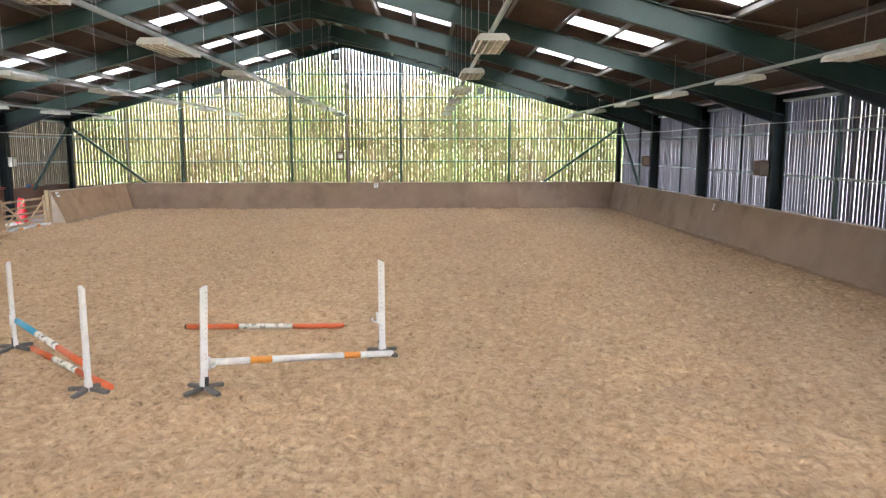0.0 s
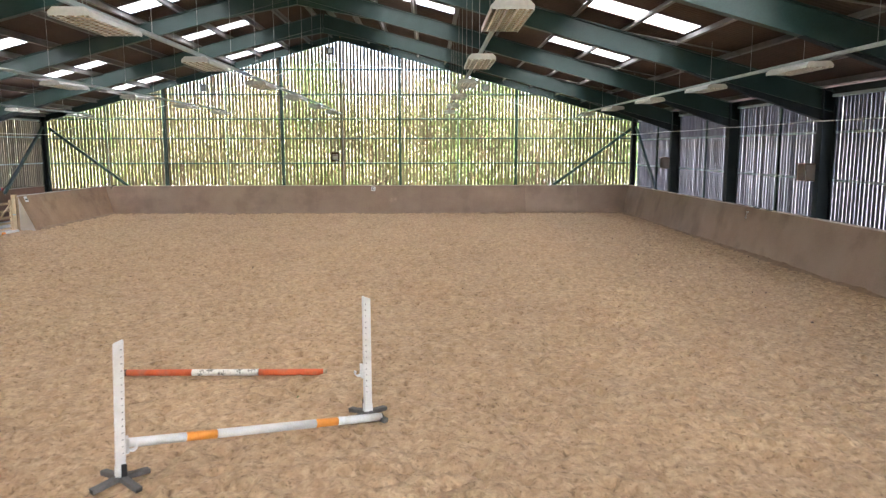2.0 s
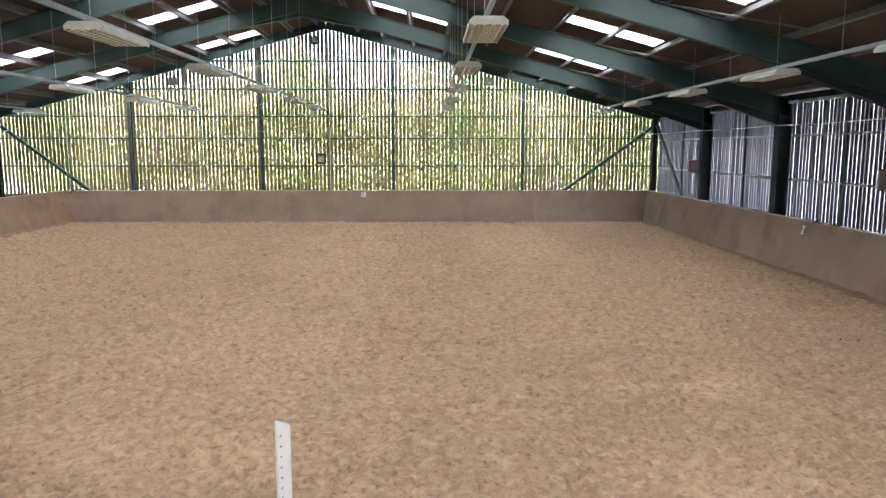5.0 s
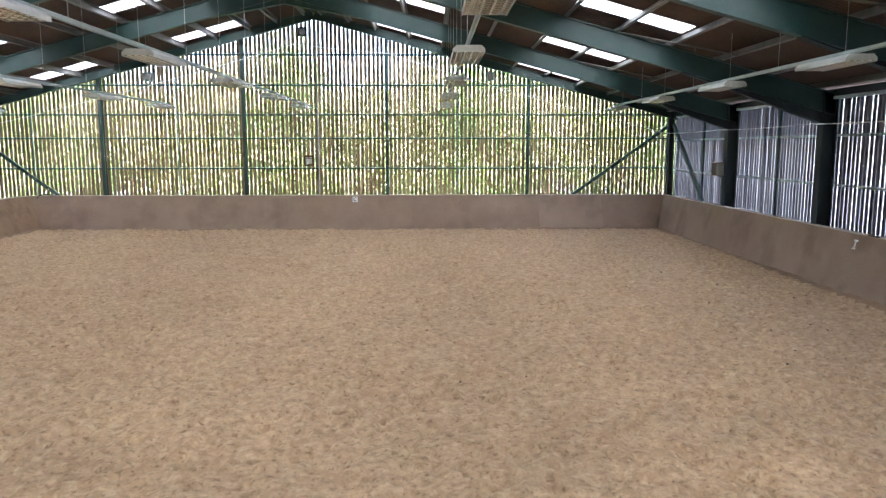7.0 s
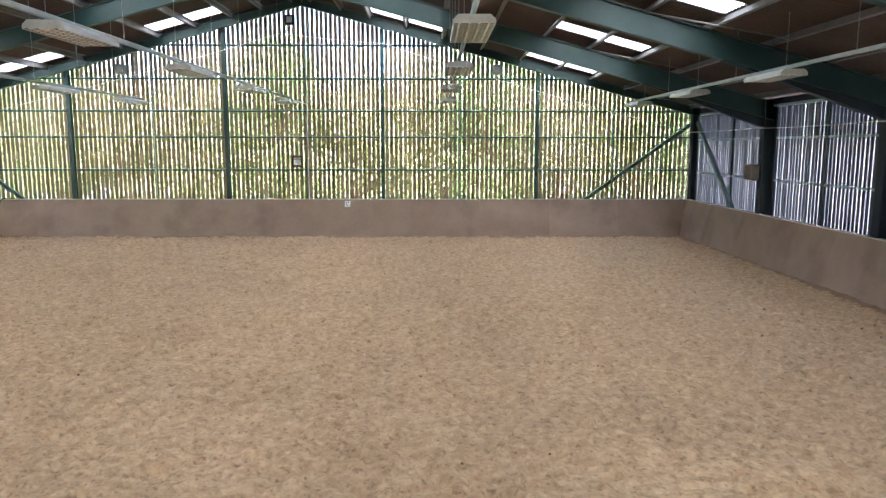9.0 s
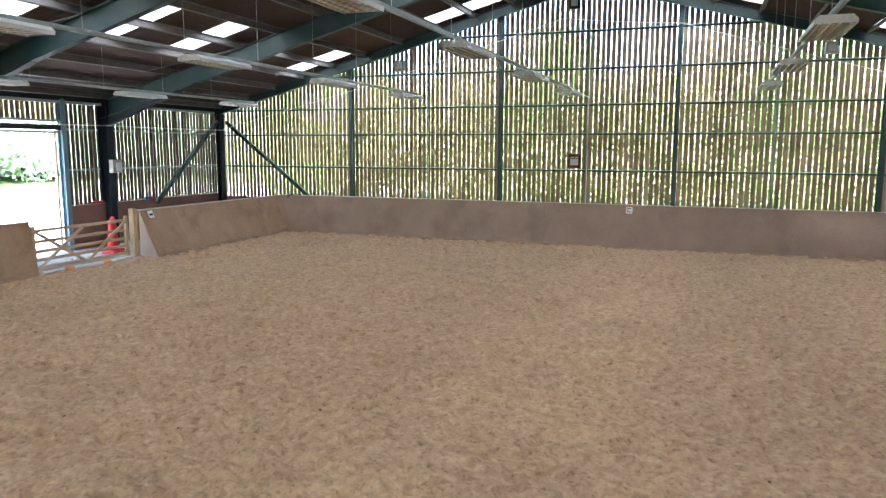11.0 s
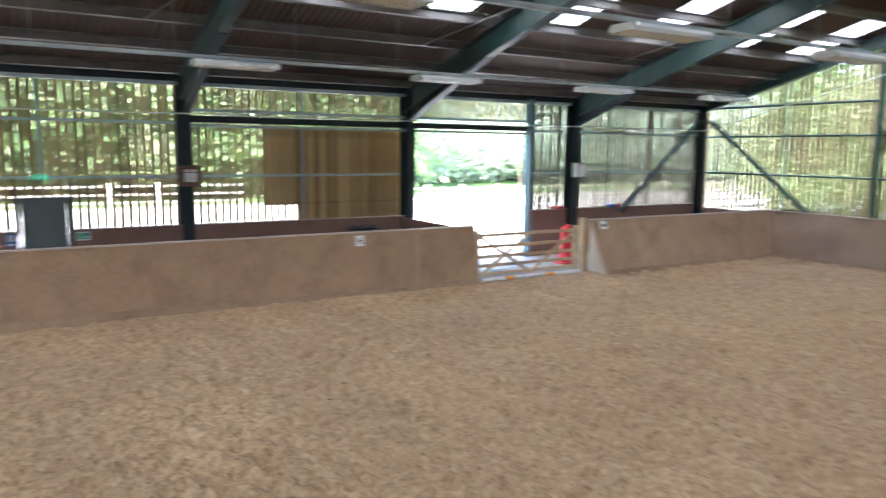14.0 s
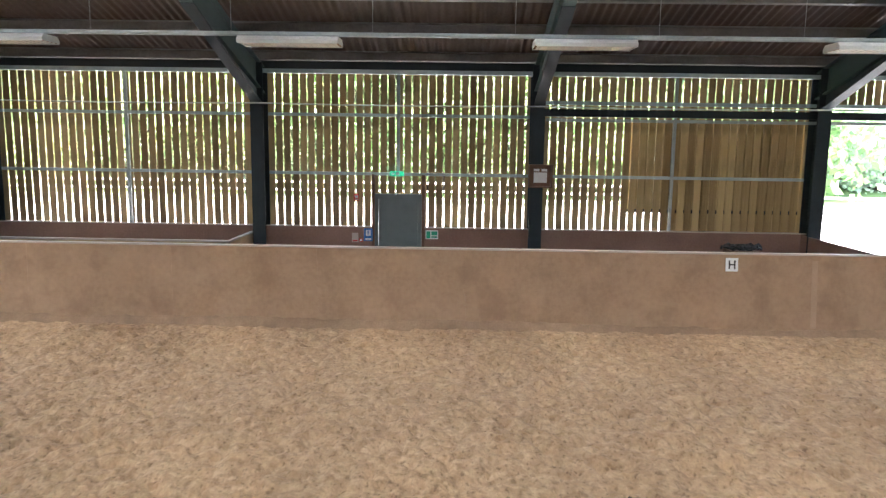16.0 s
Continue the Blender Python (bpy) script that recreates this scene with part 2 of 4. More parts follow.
def leaf_mat(name, a, b):
    m = mat(name, a, b, 1.5, 0.6, bump=0, fine=12)
    n, l = m.node_tree.nodes, m.node_tree.links
    tr = n.new("ShaderNodeBsdfTranslucent")
    tr.inputs[0].default_value = (b[0] * 1.2, b[1] * 1.25, b[2], 1)
    mix = n.new("ShaderNodeMixShader")
    mix.inputs[0].default_value = 0.45
    l.new(n["Principled BSDF"].outputs[0], mix.inputs[1])
    l.new(tr.outputs[0], mix.inputs[2])
    l.new(mix.outputs[0], n["Material Output"].inputs[0])
    return m


M_LEAF = leaf_mat("green_leaves", (0.14, 0.22, 0.09), (0.28, 0.385, 0.18))
M_LEAF_Y = leaf_mat("yellow_green_leaves", (0.195, 0.23, 0.12), (0.345, 0.38, 0.225))
# leaves of the far trees bleached: outdoor glare put into their colour
M_LEAF_GLARE = leaf_mat("glare_pale_leaves", (0.5, 0.57, 0.5), (0.68, 0.73, 0.66))


def skylight_mat():
    """Translucent roof sheet: lets most of the daylight through, with some scatter."""
    m = bpy.data.materials.new("translucent_sheet")
    m.use_nodes = True
    n, l = m.node_tree.nodes, m.node_tree.links
    n.remove(n["Principled BSDF"])
    t1, t2, mx = n.new("ShaderNodeBsdfTransparent"), n.new("ShaderNodeBsdfTranslucent"), n.new("ShaderNodeMixShader")
    no = n.new("ShaderNodeTexNoise")
    no.inputs["Scale"].default_value = 2.0
    rp = n.new("ShaderNodeValToRGB")
    rp.color_ramp.elements[0].color, rp.color_ramp.elements[1].color = (0.2, 0.198, 0.194, 1), (0.29, 0.287, 0.282, 1)
    l.new(no.outputs[0], rp.inputs[0])
    l.new(rp.outputs[0], t1.inputs[0])
    l.new(rp.outputs[0], t2.inputs[0])
    mx.inputs[0].default_value = 1.0
    l.new(t1.outputs[0], mx.inputs[1])
    l.new(t2.outputs[0], mx.inputs[2])
    l.new(mx.outputs[0], n["Material Output"].inputs[0])
    return m


M_SKYLIGHT = skylight_mat()

for k, pos in enumerate((0.43, 0.52)):
    for node in M_FLAKE.node_tree.nodes:
        if node.type == "VALTORGB":
            node.color_ramp.elements[k].position = pos

# ---- mesh helpers ----


def mesh_of(name, bm, material):
    me = bpy.data.meshes.new(name)
    bm.to_mesh(me)
    bm.free()
    me.materials.append(material)
    return me


def part(name, bm, material, parent=None, label=""):
    ob = new(name, mesh_of(name, bm, material) if isinstance(bm, bmesh.types.BMesh) else bm)
    if parent:
        ob.parent = parent
    return tagged(ob, label)


def thing(name, m, label, category, group="", kind=""):
    ob = new(name)
    ob.matrix_world = m
    return tagged(ob, label, category, group, kind)


def box(bm, x0, x1, y0, y1, z0, z1, m=None, bevel=0.0):
    r = bmesh.ops.create_cube(bm, size=1)
    vs = r["verts"]
    t = Matrix.LocRotScale(((x0 + x1) / 2, (y0 + y1) / 2, (z0 + z1) / 2), None, (x1 - x0, y1 - y0, z1 - z0))
    bmesh.ops.transform(bm, matrix=(m @ t if m else t), verts=vs)
    if bevel:
        es = list({e for v in vs for e in v.link_edges})
        bmesh.ops.bevel(bm, geom=es, offset=bevel, segments=2, affect="EDGES", profile=0.6)
    return bm


def along(p0, p1, up=(0, 0, 1)):
    """Frame whose X runs from p0 to p1, Z near up."""
    a = Vector(p1) - Vector(p0)
    x = a.normalized()
    y = Vector(up).cross(x).normalized()
    z = x.cross(y)
    m = Matrix((x, y, z)).transposed().to_4x4()
    m.translation = p0
    return m, a.length


def beam(bm, p0, p1, w, h, up=(0, 0, 1), bevel=0.0):
    m, length = along(p0, p1, up)
    return box(bm, 0, length, -w / 2, w / 2, -h / 2, h / 2, m, bevel)


def isection(bm, p0, p1, depth, width, up, tf=0.022, tw=0.016):
    m, length = along(p0, p1, up)
    box(bm, 0, length, -width / 2, width / 2, depth / 2 - tf, depth / 2, m)
    box(bm, 0, length, -width / 2, width / 2, -depth / 2, -depth / 2 + tf, m)
    box(bm, 0, length, -tw / 2, tw / 2, -depth / 2 + tf, depth / 2 - tf, m)
    return bm


def rod(bm, p0, p1, r, seg=10, r2=None):
    m, length = along(p0, p1, (0.03, 0.02, 1) if abs((Vector(p1) - Vector(p0)).normalized().z) < 0.95 else (1, 0, 0))
    c = bmesh.ops.create_cone(bm, cap_ends=True, segments=seg, radius1=r, radius2=r if r2 is None else r2, depth=length)
    bmesh.ops.transform(bm, matrix=m @ pose(length / 2, 0, 0, 0, 90, 0), verts=c["verts"])
    return bm


def B():
    return bmesh.new()


def wedge(bm, a, b, c, width, axis_y=True):
    """Triangular plate a, b, c of the given thickness in y."""
    v0 = [bm.verts.new((p[0], p[1] - width / 2, p[2])) for p in (a, b, c)]
    v1 = [bm.verts.new((p[0], p[1] + width / 2, p[2])) for p in (a, b, c)]
    bm.faces.new(v0)
    bm.faces.new(v1[::-1])
    for i in range(3):
        j = (i + 1) % 3
        bm.faces.new((v0[j], v0[i], v1[i], v1[j]))
    return bm


# ---- plan ----
XC = -4.14                     # ridge line
HALF = 13.97                   # ridge to inner column face
SLOPE = 0.268
BAY = 5.506
FRAMES = [31.72 - BAY * k for k in range(8)]
YG = 37.30                     # gable frame
Y_BACK = -7.4
XE, XW, YT, ZT = 9.78, -15.60, 37.47, 1.30   # top edges of the kickboards
XBE, XBW, YBN = 10.22, -18.50, 37.80         # inner faces of the boarding


def under(x, z0):
    return z0 - SLOPE * abs(x - XC)


# ---- ground ----
ground = tagged(part("ground", box(B(), -320, 320, -320, 320, -0.5, -0.12), M_GRASS),
                "rough green grass ground around the barn", "ground", kind="structure")
yard = tagged(part("pavement", box(B(), -41.5, -18.35, -30, 70, -0.13, -0.04), M_YARD),
              "pale concrete yard outside the barn door", "pavement", kind="structure")
# made-up ground, added to set the brightness seen through the east gaps
tagged(part("pavement", box(B(), 10.3, 240, -140, 160, -0.13, -0.05), M_GAP_GROUND),
       "grey ground added beyond the long wall to tone its gaps", "pavement", kind="structure")
passage = tagged(part("floor", box(B(), XBW + 0.12, XW + 0.05, Y_BACK, 37.6, -0.1, -0.015), M_EARTH),
                 "earthy passage floor behind the kickboard wall", "floor", kind="structure")


def value_noise(shape, cells_x, cells_y, seed):
    """Smooth noise on a grid, by cubic blending of random values."""
    rng = np.random.default_rng(seed)
    g = rng.random((cells_x + 2, cells_y + 2))
    u, v = np.linspace(0, cells_x, shape[0]), np.linspace(0, cells_y, shape[1])
    i, j = u.astype(int), v.astype(int)
    fu, fv = u - i, v - j
    fu, fv = fu * fu * (3 - 2 * fu), fv * fv * (3 - 2 * fv)
    a, b = g[np.ix_(i, j)], g[np.ix_(i + 1, j)]
    c, d = g[np.ix_(i, j + 1)], g[np.ix_(i + 1, j + 1)]
    fu, fv = fu[:, None], fv[None, :]
    return (a * (1 - fu) + b * fu) * (1 - fv) + (c * (1 - fu) + d * fu) * fv


def sand_patch(name, x0, x1, y0, y1, step, label):
    nx, ny = int((x1 - x0) / step), int((y1 - y0) / step)
    xs, ys = np.linspace(x0, x1, nx + 1), np.linspace(y0, y1, ny + 1)
    shape = (nx + 1, ny + 1)
    w, d = x1 - x0, y1 - y0
    z = 0.05 * (value_noise(shape, max(2, int(w / 3)), max(2, int(d / 3)), 1) - 0.5)
    z += 0.036 * (value_noise(shape, int(w / 0.42), int(d / 0.36), 2) - 0.5)
    churn = 0.45 + value_noise(shape, int(w / 1.1), int(d / 1.1), 5)
    z += 0.06 * (value_noise(shape, int(w / 0.21), int(d / 0.17), 3) - 0.5) * churn
    z += 0.05 * (value_noise(shape, int(w / 0.1), int(d / 0.09), 13) - 0.5) * churn
    z -= 0.06 * np.clip((value_noise(shape, int(w / 0.13), int(d / 0.12), 17) - 0.7) / 0.15, 0, 1)
    z -= 0.05 * np.clip((value_noise(shape, int(w / 0.3), int(d / 0.26), 7) - 0.74) / 0.2, 0, 1)
    for edge in (x1 - 0.35 - xs, xs - x0 - 0.3):
        z += 0.03 * np.exp(-np.clip(edge, 0, None) / 0.22)[:, None] * (0.5 + value_noise(shape, 4, int(d / 1.2), 9))
    z *= (0.35 + 0.65 * np.clip(np.minimum(x1 - 0.35 - xs, xs - x0 - 0.2) / 0.6, 0, 1))[:, None]
    verts = np.stack([np.repeat(xs, ny + 1), np.tile(ys, nx + 1), z.ravel()], 1).astype(np.float32)
    a = (np.arange(nx)[:, None] * (ny + 1) + np.arange(ny)[None, :]).ravel()
    faces = np.stack([a, a + ny + 1, a + ny + 2, a + 1], 1).astype(np.int32)
    me = bpy.data.meshes.new(name)
    me.vertices.add(len(verts))
    me.vertices.foreach_set("co", verts.ravel())
    me.loops.add(faces.size)
    me.loops.foreach_set("vertex_index", faces.ravel())
    me.polygons.add(len(faces))
    me.polygons.foreach_set("loop_start", np.arange(0, faces.size, 4, dtype=np.int32))
    me.polygons.foreach_set("use_smooth", np.ones(len(faces), bool))
    me.update(calc_edges=True)
    me.materials.append(M_SAND)
    return tagged(new(name, me), label, "sand", kind="structure")


sand_patch("sand_floor", -15.62, 9.75, 3.0, 37.3, 0.04, "brown riding sand raked and pitted with hoof prints")
tagged(part("sand_floor", box(B(), -15.62, 9.75, Y_BACK, 3.0, -0.1, 0.0), M_SAND), "brown riding sand near the back of the arena", "sand",
       kind="structure")

# ---- steel portal frames ----


def portal_frame(y, gable=False):
    f = thing("portal_frame", pose(XC, y, 0), "green painted steel portal frame carrying the roof", "steel frame",
              "portal frames", "structure")
    for s in (1, -1):
        xi = s * HALF
        d = 0.22 if gable else 0.37
        bm = isection(B(), (s * (HALF + d / 2), 0, -0.1), (s * (HALF + d / 2), 0, 4.55), d, 0.26, (s, 0, 0))
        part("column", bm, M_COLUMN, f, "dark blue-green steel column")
        zb, deep = (8.11, 0.3) if gable else (7.80, 0.5)
        c = deep / 2 + 0.01
        p0, p1 = (s * (HALF + 0.35), 0, zb + c - SLOPE * (HALF + 0.35)), (s * 0.02, 0, zb + c)
        part("rafter", isection(B(), p0, p1, deep, 0.19, (0, 0, 1)), M_STEEL, f, "green steel rafter")
        if gable:
            continue
        bm = B()
        end = 10.5
        a, b2, c3 = (xi, 0, 3.78), (xi, 0, zb - SLOPE * HALF), (s * end, 0, zb - SLOPE * end)
        wedge(bm, a, b2, c3, 0.02)
        beam(bm, (xi, 0, 3.79), (s * end, 0, zb - SLOPE * end + 0.005), 0.2, 0.022)
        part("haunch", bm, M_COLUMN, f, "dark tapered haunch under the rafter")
        bm = B()
        wedge(bm, (0, 0, zb - 0.2), (0, 0, zb), (s * 2.3, 0, zb - SLOPE * 2.3), 0.02)
        beam(bm, (0, 0, zb - 0.19), (s * 2.3, 0, zb - SLOPE * 2.3), 0.19, 0.02)
        part("apex_haunch", bm, M_STEEL, f)
        part("apex_plate", box(B(), s * 0.002, s * 0.022, -0.1, 0.1, zb - 0.2, zb + 0.5), M_STEEL, f)
    return f


for y in FRAMES:
    portal_frame(y)
portal_frame(YG, True)

# ---- roof ----
ZR = 8.50                       # sheet underside at the ridge
BANDS = ((2.4, 5.02), (7.78, 10.22))
PURLINS = (0.35, 1.4, 2.42, 3.7, 4.98, 6.35, 7.75, 9.0, 10.25, 11.5, 12.72, 13.95)
SHEETS = []
for yk in [YG + 0.2] + FRAMES:
    SHEETS += [(yk - 1.66, yk - 0.68), (yk - 4.1, yk - 3.42)]


def corrugated(bm, x0, x1, y0, y1, lift=0.0, pitch=0.15):
    """Profiled sheet: waves across y, running up the slope."""
    n = max(4, int((y1 - y0) / pitch * 6))
    low = []
    for i in range(n + 1):
        y = y0 + (y1 - y0) * i / n
        w = 0.022 * math.cos(2 * math.pi * y / pitch) + lift
        low.append([bm.verts.new((x, y, under(x, ZR) + 0.03 + w)) for x in (x0, x1)])
    for a, b in zip(low, low[1:]):
        f = bm.faces.new((a[0], a[1], b[1], b[0]))
        f.smooth = True
    return bm


for s, nm in ((1, "roof_east"), (-1, "roof_west")):
    bm = B()
    edges = [0.0] + [d for b in BANDS for d in b] + [14.75]
    for d0, d1 in zip(edges, edges[1:]):
        x0, x1 = XC + s * d0, XC + s * d1
        if (d0, d1) in BANDS:
            ys = sorted(SHEETS)
            y = Y_BACK - 0.3
            for a, b in ys:
                if a > y:
                    corrugated(bm, x0, x1, y, a)
                    y = b
            corrugated(bm, x0, x1, y, 38.15)
        else:
            corrugated(bm, x0, x1, Y_BACK - 0.3, 38.15)
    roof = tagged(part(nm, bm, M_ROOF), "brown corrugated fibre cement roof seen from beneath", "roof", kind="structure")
    for d0, d1 in BANDS:
        for a, b in SHEETS:
            if a > Y_BACK:
                p = part("skylight", corrugated(B(), XC + s * d0, XC + s * d1, a, b, 0.012), M_SKYLIGHT, roof, "translucent white roof light sheet")
    for d in PURLINS:
        x = XC + s * d
        z = under(x, ZR) - 0.085
        m = pose(x, 0, z, 0, s * math.degrees(math.atan(SLOPE)), 0)
        bm = B()
        box(bm, -0.004, 0.004, Y_BACK, 37.9, -0.082, 0.082, m)
        box(bm, 0.004, 0.066, Y_BACK, 37.9, 0.075, 0.082, m)
        box(bm, -0.066, -0.004, Y_BACK, 37.9, -0.082, -0.075, m)
        box(bm, -0.066, -0.06, Y_BACK, 37.9, -0.075, -0.058, m)
        part("purlin", bm, M_PURLIN, roof, "dull galvanised zed purlin")
    for yk in FRAMES[:6]:
        bm = rod(B(), (XC + s * 8.2, yk + 0.4, under(XC + s * 8.2, ZR) - 0.16), (XC + s * 11.4, yk - 1.1, under(XC + s * 11.4, ZR) - 0.2), 0.02)
        part("wind_brace", bm, M_PURLIN, roof, "thin galvanised tube brace")

# ---- boarded walls ----
rnd = random.Random(5)
BOARD_MESH = {}


def board_mesh(h, w, material, t=0.016):
    key = (round(h, 2), w, material.name)
    if key not in BOARD_MESH:
        BOARD_MESH[key] = mesh_of("board", box(B(), -w / 2, w / 2, -t / 2, t / 2, 0, h), material)
    return BOARD_MESH[key]


def put_board(parent, x, y, z, h, along_y, w=0.128, lean=0.0, material=M_BOARD):
    ob = new("board", board_mesh(h, w, material))
    ob.parent = parent
    ob.matrix_basis = pose(x, y, z, 0, lean, 90 if along_y else 0)
    return ob


wall_north = thing("wall_north", pose(0, 0, 0), "gable wall of spaced vertical timber boards on steel rails", "wall", kind="structure")
wall_east = thing("wall_east", pose(0, 0, 0), "long wall of spaced vertical timber boards", "wall", kind="structure")
wall_west = thing("wall_west", pose(0, 0, 0), "long boarded wall with a wide open doorway", "wall", kind="structure")
wall_south = thing("wall_south", pose(0, 0, 0), "plain boarded end wall behind the arena", "wall", kind="structure")

GP = 0.1672
x = XBW + 0.05
while x < XBE:
    top = under(x, ZR) - 0.03
    put_board(wall_north, x + rnd.uniform(-0.004, 0.004), YBN + 0.1, 1.0, round(top - 1.0, 2), False, 0.134, lean=rnd.uniform(-0.12, 0.12))
    x += GP
for z in (2.385, 3.58, 4.515, 5.67, 6.85):
    reach = min(HALF + 0.3, (8.3 - z) / SLOPE)
    a, e = XC - reach, XC + reach
    rail = part("rail", box(B(), a, e, YBN + 0.02, YBN + 0.085, z - 0.035, z + 0.012), M_POST, wall_north, "dark sheeting rail")
    part("flange", box(B(), a, e, YBN - 0.05, YBN + 0.085, z + 0.014, z + 0.032), M_RAIL, rail, "galvanised rail flange")
for x in (-12.66, -7.03, -1.37, 4.27):
    part("gable_post", isection(B(), (x, YG + 0.33, 0), (x, YG + 0.33, under(x, 8.2)), 0.2, 0.13, (0, 1, 0)), M_POST, wall_north, "dark green gable post")
for x in (-15.5, -9.75, -4.15, 1.45, 7.1):
    part("stiffener", box(B(), x - 0.022, x + 0.022, YBN - 0.035, YBN + 0.02, 1.0, under(x, 8.3)), M_GALV, wall_north, "thin galvanised upright")
for x0, x1 in ((-18.15, -14.4), (9.95, 5.95)):
    part("brace", beam(B(), (x0, YG + 0.3, 4.08), (x1, YG + 0.3, 1.2), 0.1, 0.12), M_POST, wall_north, "dark diagonal steel brace")
bm = box(B(), XBW, XBE, YBN - 0.02, YBN + 0.06, -0.1, 1.18)
part("low_wall", bm, M_PLY_RED, wall_north, "brown boarded lower wall")

# east boards
WP = 0.163
TOP = 4.62
y = 37.7
boards_far = B()
while y > Y_BACK:
    if y > 10:
        put_board(wall_east, XBE + 0.06, y + rnd.uniform(-0.004, 0.004), 1.0, TOP - 1.0, True, 0.138, rnd.uniform(-0.15, 0.15), M_BOARD_SHADED)
    else:
        box(boards_far, XBE + 0.05, XBE + 0.072, y - 0.064, y + 0.064, 1.0, TOP)
    y -= WP
tagged(part("boarding", boards_far, M_BOARD_SHADED, wall_east), kind="stuff")
for z in (2.29, 3.49):
    bm = box(B(), XBE - 0.03, XBE + 0.04, Y_BACK, 37.7, z - 0.03, z + 0.03)
    part("rail", bm, M_RAIL, wall_east, "galvanised sheeting rail")
part("eaves_beam", box(B(), XBE - 0.1, XBE + 0.04, Y_BACK, 37.7, 4.43, 4.6), M_COLUMN, wall_east)
part("eaves_angle", box(B(), XBE - 0.12, XBE + 0.04, Y_BACK, 37.7, 4.36, 4.428), M_RAIL, wall_east)
for yk in FRAMES[:4] + [YG]:
    part("stiffener", box(B(), XBE - 0.04, XBE + 0.02, yk - BAY / 2 - 0.03, yk - BAY / 2 + 0.03, 1.0, 4.4), M_POST, wall_east)
part("brace", beam(B(), (9.98, 37.15, 4.1), (9.98, 33.75, 1.25), 0.1, 0.12), M_POST, wall_east, "diagonal steel brace")
part("low_wall", box(B(), XBE - 0.02, XBE + 0.1, Y_BACK, 37.7, -0.1, 1.2), M_PLY_RED, wall_east)

# west boards, with the doorway
DOOR = (26.5, 30.03, 3.58)
y = 37.7
boards_far = B()
while y > Y_BACK:
    z0 = 1.25
    if DOOR[0] - 0.05 < y < DOOR[1] + 0.3:
        z0 = 3.86
    elif 17.5 < y < 18.42:
        z0 = 1.98
    if y > 9.2:
        put_board(wall_west, XBW - 0.06, y + rnd.uniform(-0.004, 0.004), z0, TOP - z0, True, 0.132 if y < 30.3 else 0.139, rnd.uniform(-0.15, 0.15), M_BOARD_BROWN if y < 30.3 else M_BOARD_DIM)
    else:
        box(boards_far, XBW - 0.072, XBW - 0.05, y - 0.064, y + 0.064, z0, TOP)
    y -= WP
tagged(part("boarding", boards_far, M_BOARD_BROWN, wall_west), kind="stuff")
for z, a, b in ((2.41, Y_BACK, 17.4), (2.41, 17.4, DOOR[0]), (2.41, 30.4, 37.7), (3.58, Y_BACK, 20.8), (3.62, 30.3, 37.7)):
    part("rail", box(B(), XBW - 0.04, XBW + 0.03, a, b, z - 0.03, z + 0.03), M_RAIL, wall_west, "galvanised sheeting rail")
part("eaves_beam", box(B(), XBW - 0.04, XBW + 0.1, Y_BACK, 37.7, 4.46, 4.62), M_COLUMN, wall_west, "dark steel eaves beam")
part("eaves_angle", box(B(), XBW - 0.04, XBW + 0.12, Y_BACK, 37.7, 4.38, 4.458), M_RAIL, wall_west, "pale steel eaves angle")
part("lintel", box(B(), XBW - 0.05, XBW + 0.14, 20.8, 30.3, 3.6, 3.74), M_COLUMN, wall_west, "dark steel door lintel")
part("door_track", box(B(), XBW + 0.02, XBW + 0.1, 20.9, 30.2, 3.5, 3.56), M_GALV, wall_west, "galvanised sliding door track")
part("rail", box(B(), XBW - 0.04, XBW + 0.05, 20.8, 30.3, 3.83, 3.9), M_RAIL, wall_west)
part("door_post", isection(B(), (XBW + 0.08, 30.2, -0.1), (XBW + 0.08, 30.2, 4.5), 0.2, 0.16, (1, 0, 0)), M_POSTBLUE, wall_west, "pale blue steel door post")
part("door_jamb", box(B(), XBW - 0.06, XBW + 0.0, 30.0, 30.06, 0, 3.58), M_TIMBER, wall_west)
for yk in FRAMES[2:7]:
    part("stiffener", box(B(), XBW - 0.02, XBW + 0.035, yk + BAY / 2 - 0.03, yk + BAY / 2 + 0.03, 2.45 if 14 < yk < 16 else 1.3, 4.4), M_GALV, wall_west)
part("brace", beam(B(), (-18.2, 37.15, 4.1), (-18.2, 33.7, 1.2), 0.1, 0.12), M_POST, wall_west, "dark diagonal steel brace")
for a, b in ((Y_BACK, 17.42), (18.5, DOOR[0]), (30.35, 37.7)):
    part("low_wall", box(B(), XBW - 0.04, XBW + 0.06, a, b, -0.1, 1.32), M_PLY_RED, wall_west, "reddish brown boarded lower wall")
    part("wall_cap", box(B(), XBW - 0.05, XBW + 0.08, a, b, 1.32, 1.34), M_CAP, wall_west)

x = XBW
boards_far = B()
while x < XBE:
    box(boards_far, x - 0.064, x + 0.064, Y_BACK - 0.02, Y_BACK, 0, under(x, ZR))
    x += GP
tagged(part("boarding", boards_far, M_BOARD, wall_south), kind="stuff")
part("low_wall", box(B(), XBW, XBE, Y_BACK, Y_BACK + 0.06, -0.1, 1.3), M_PLY_RED, wall_south)

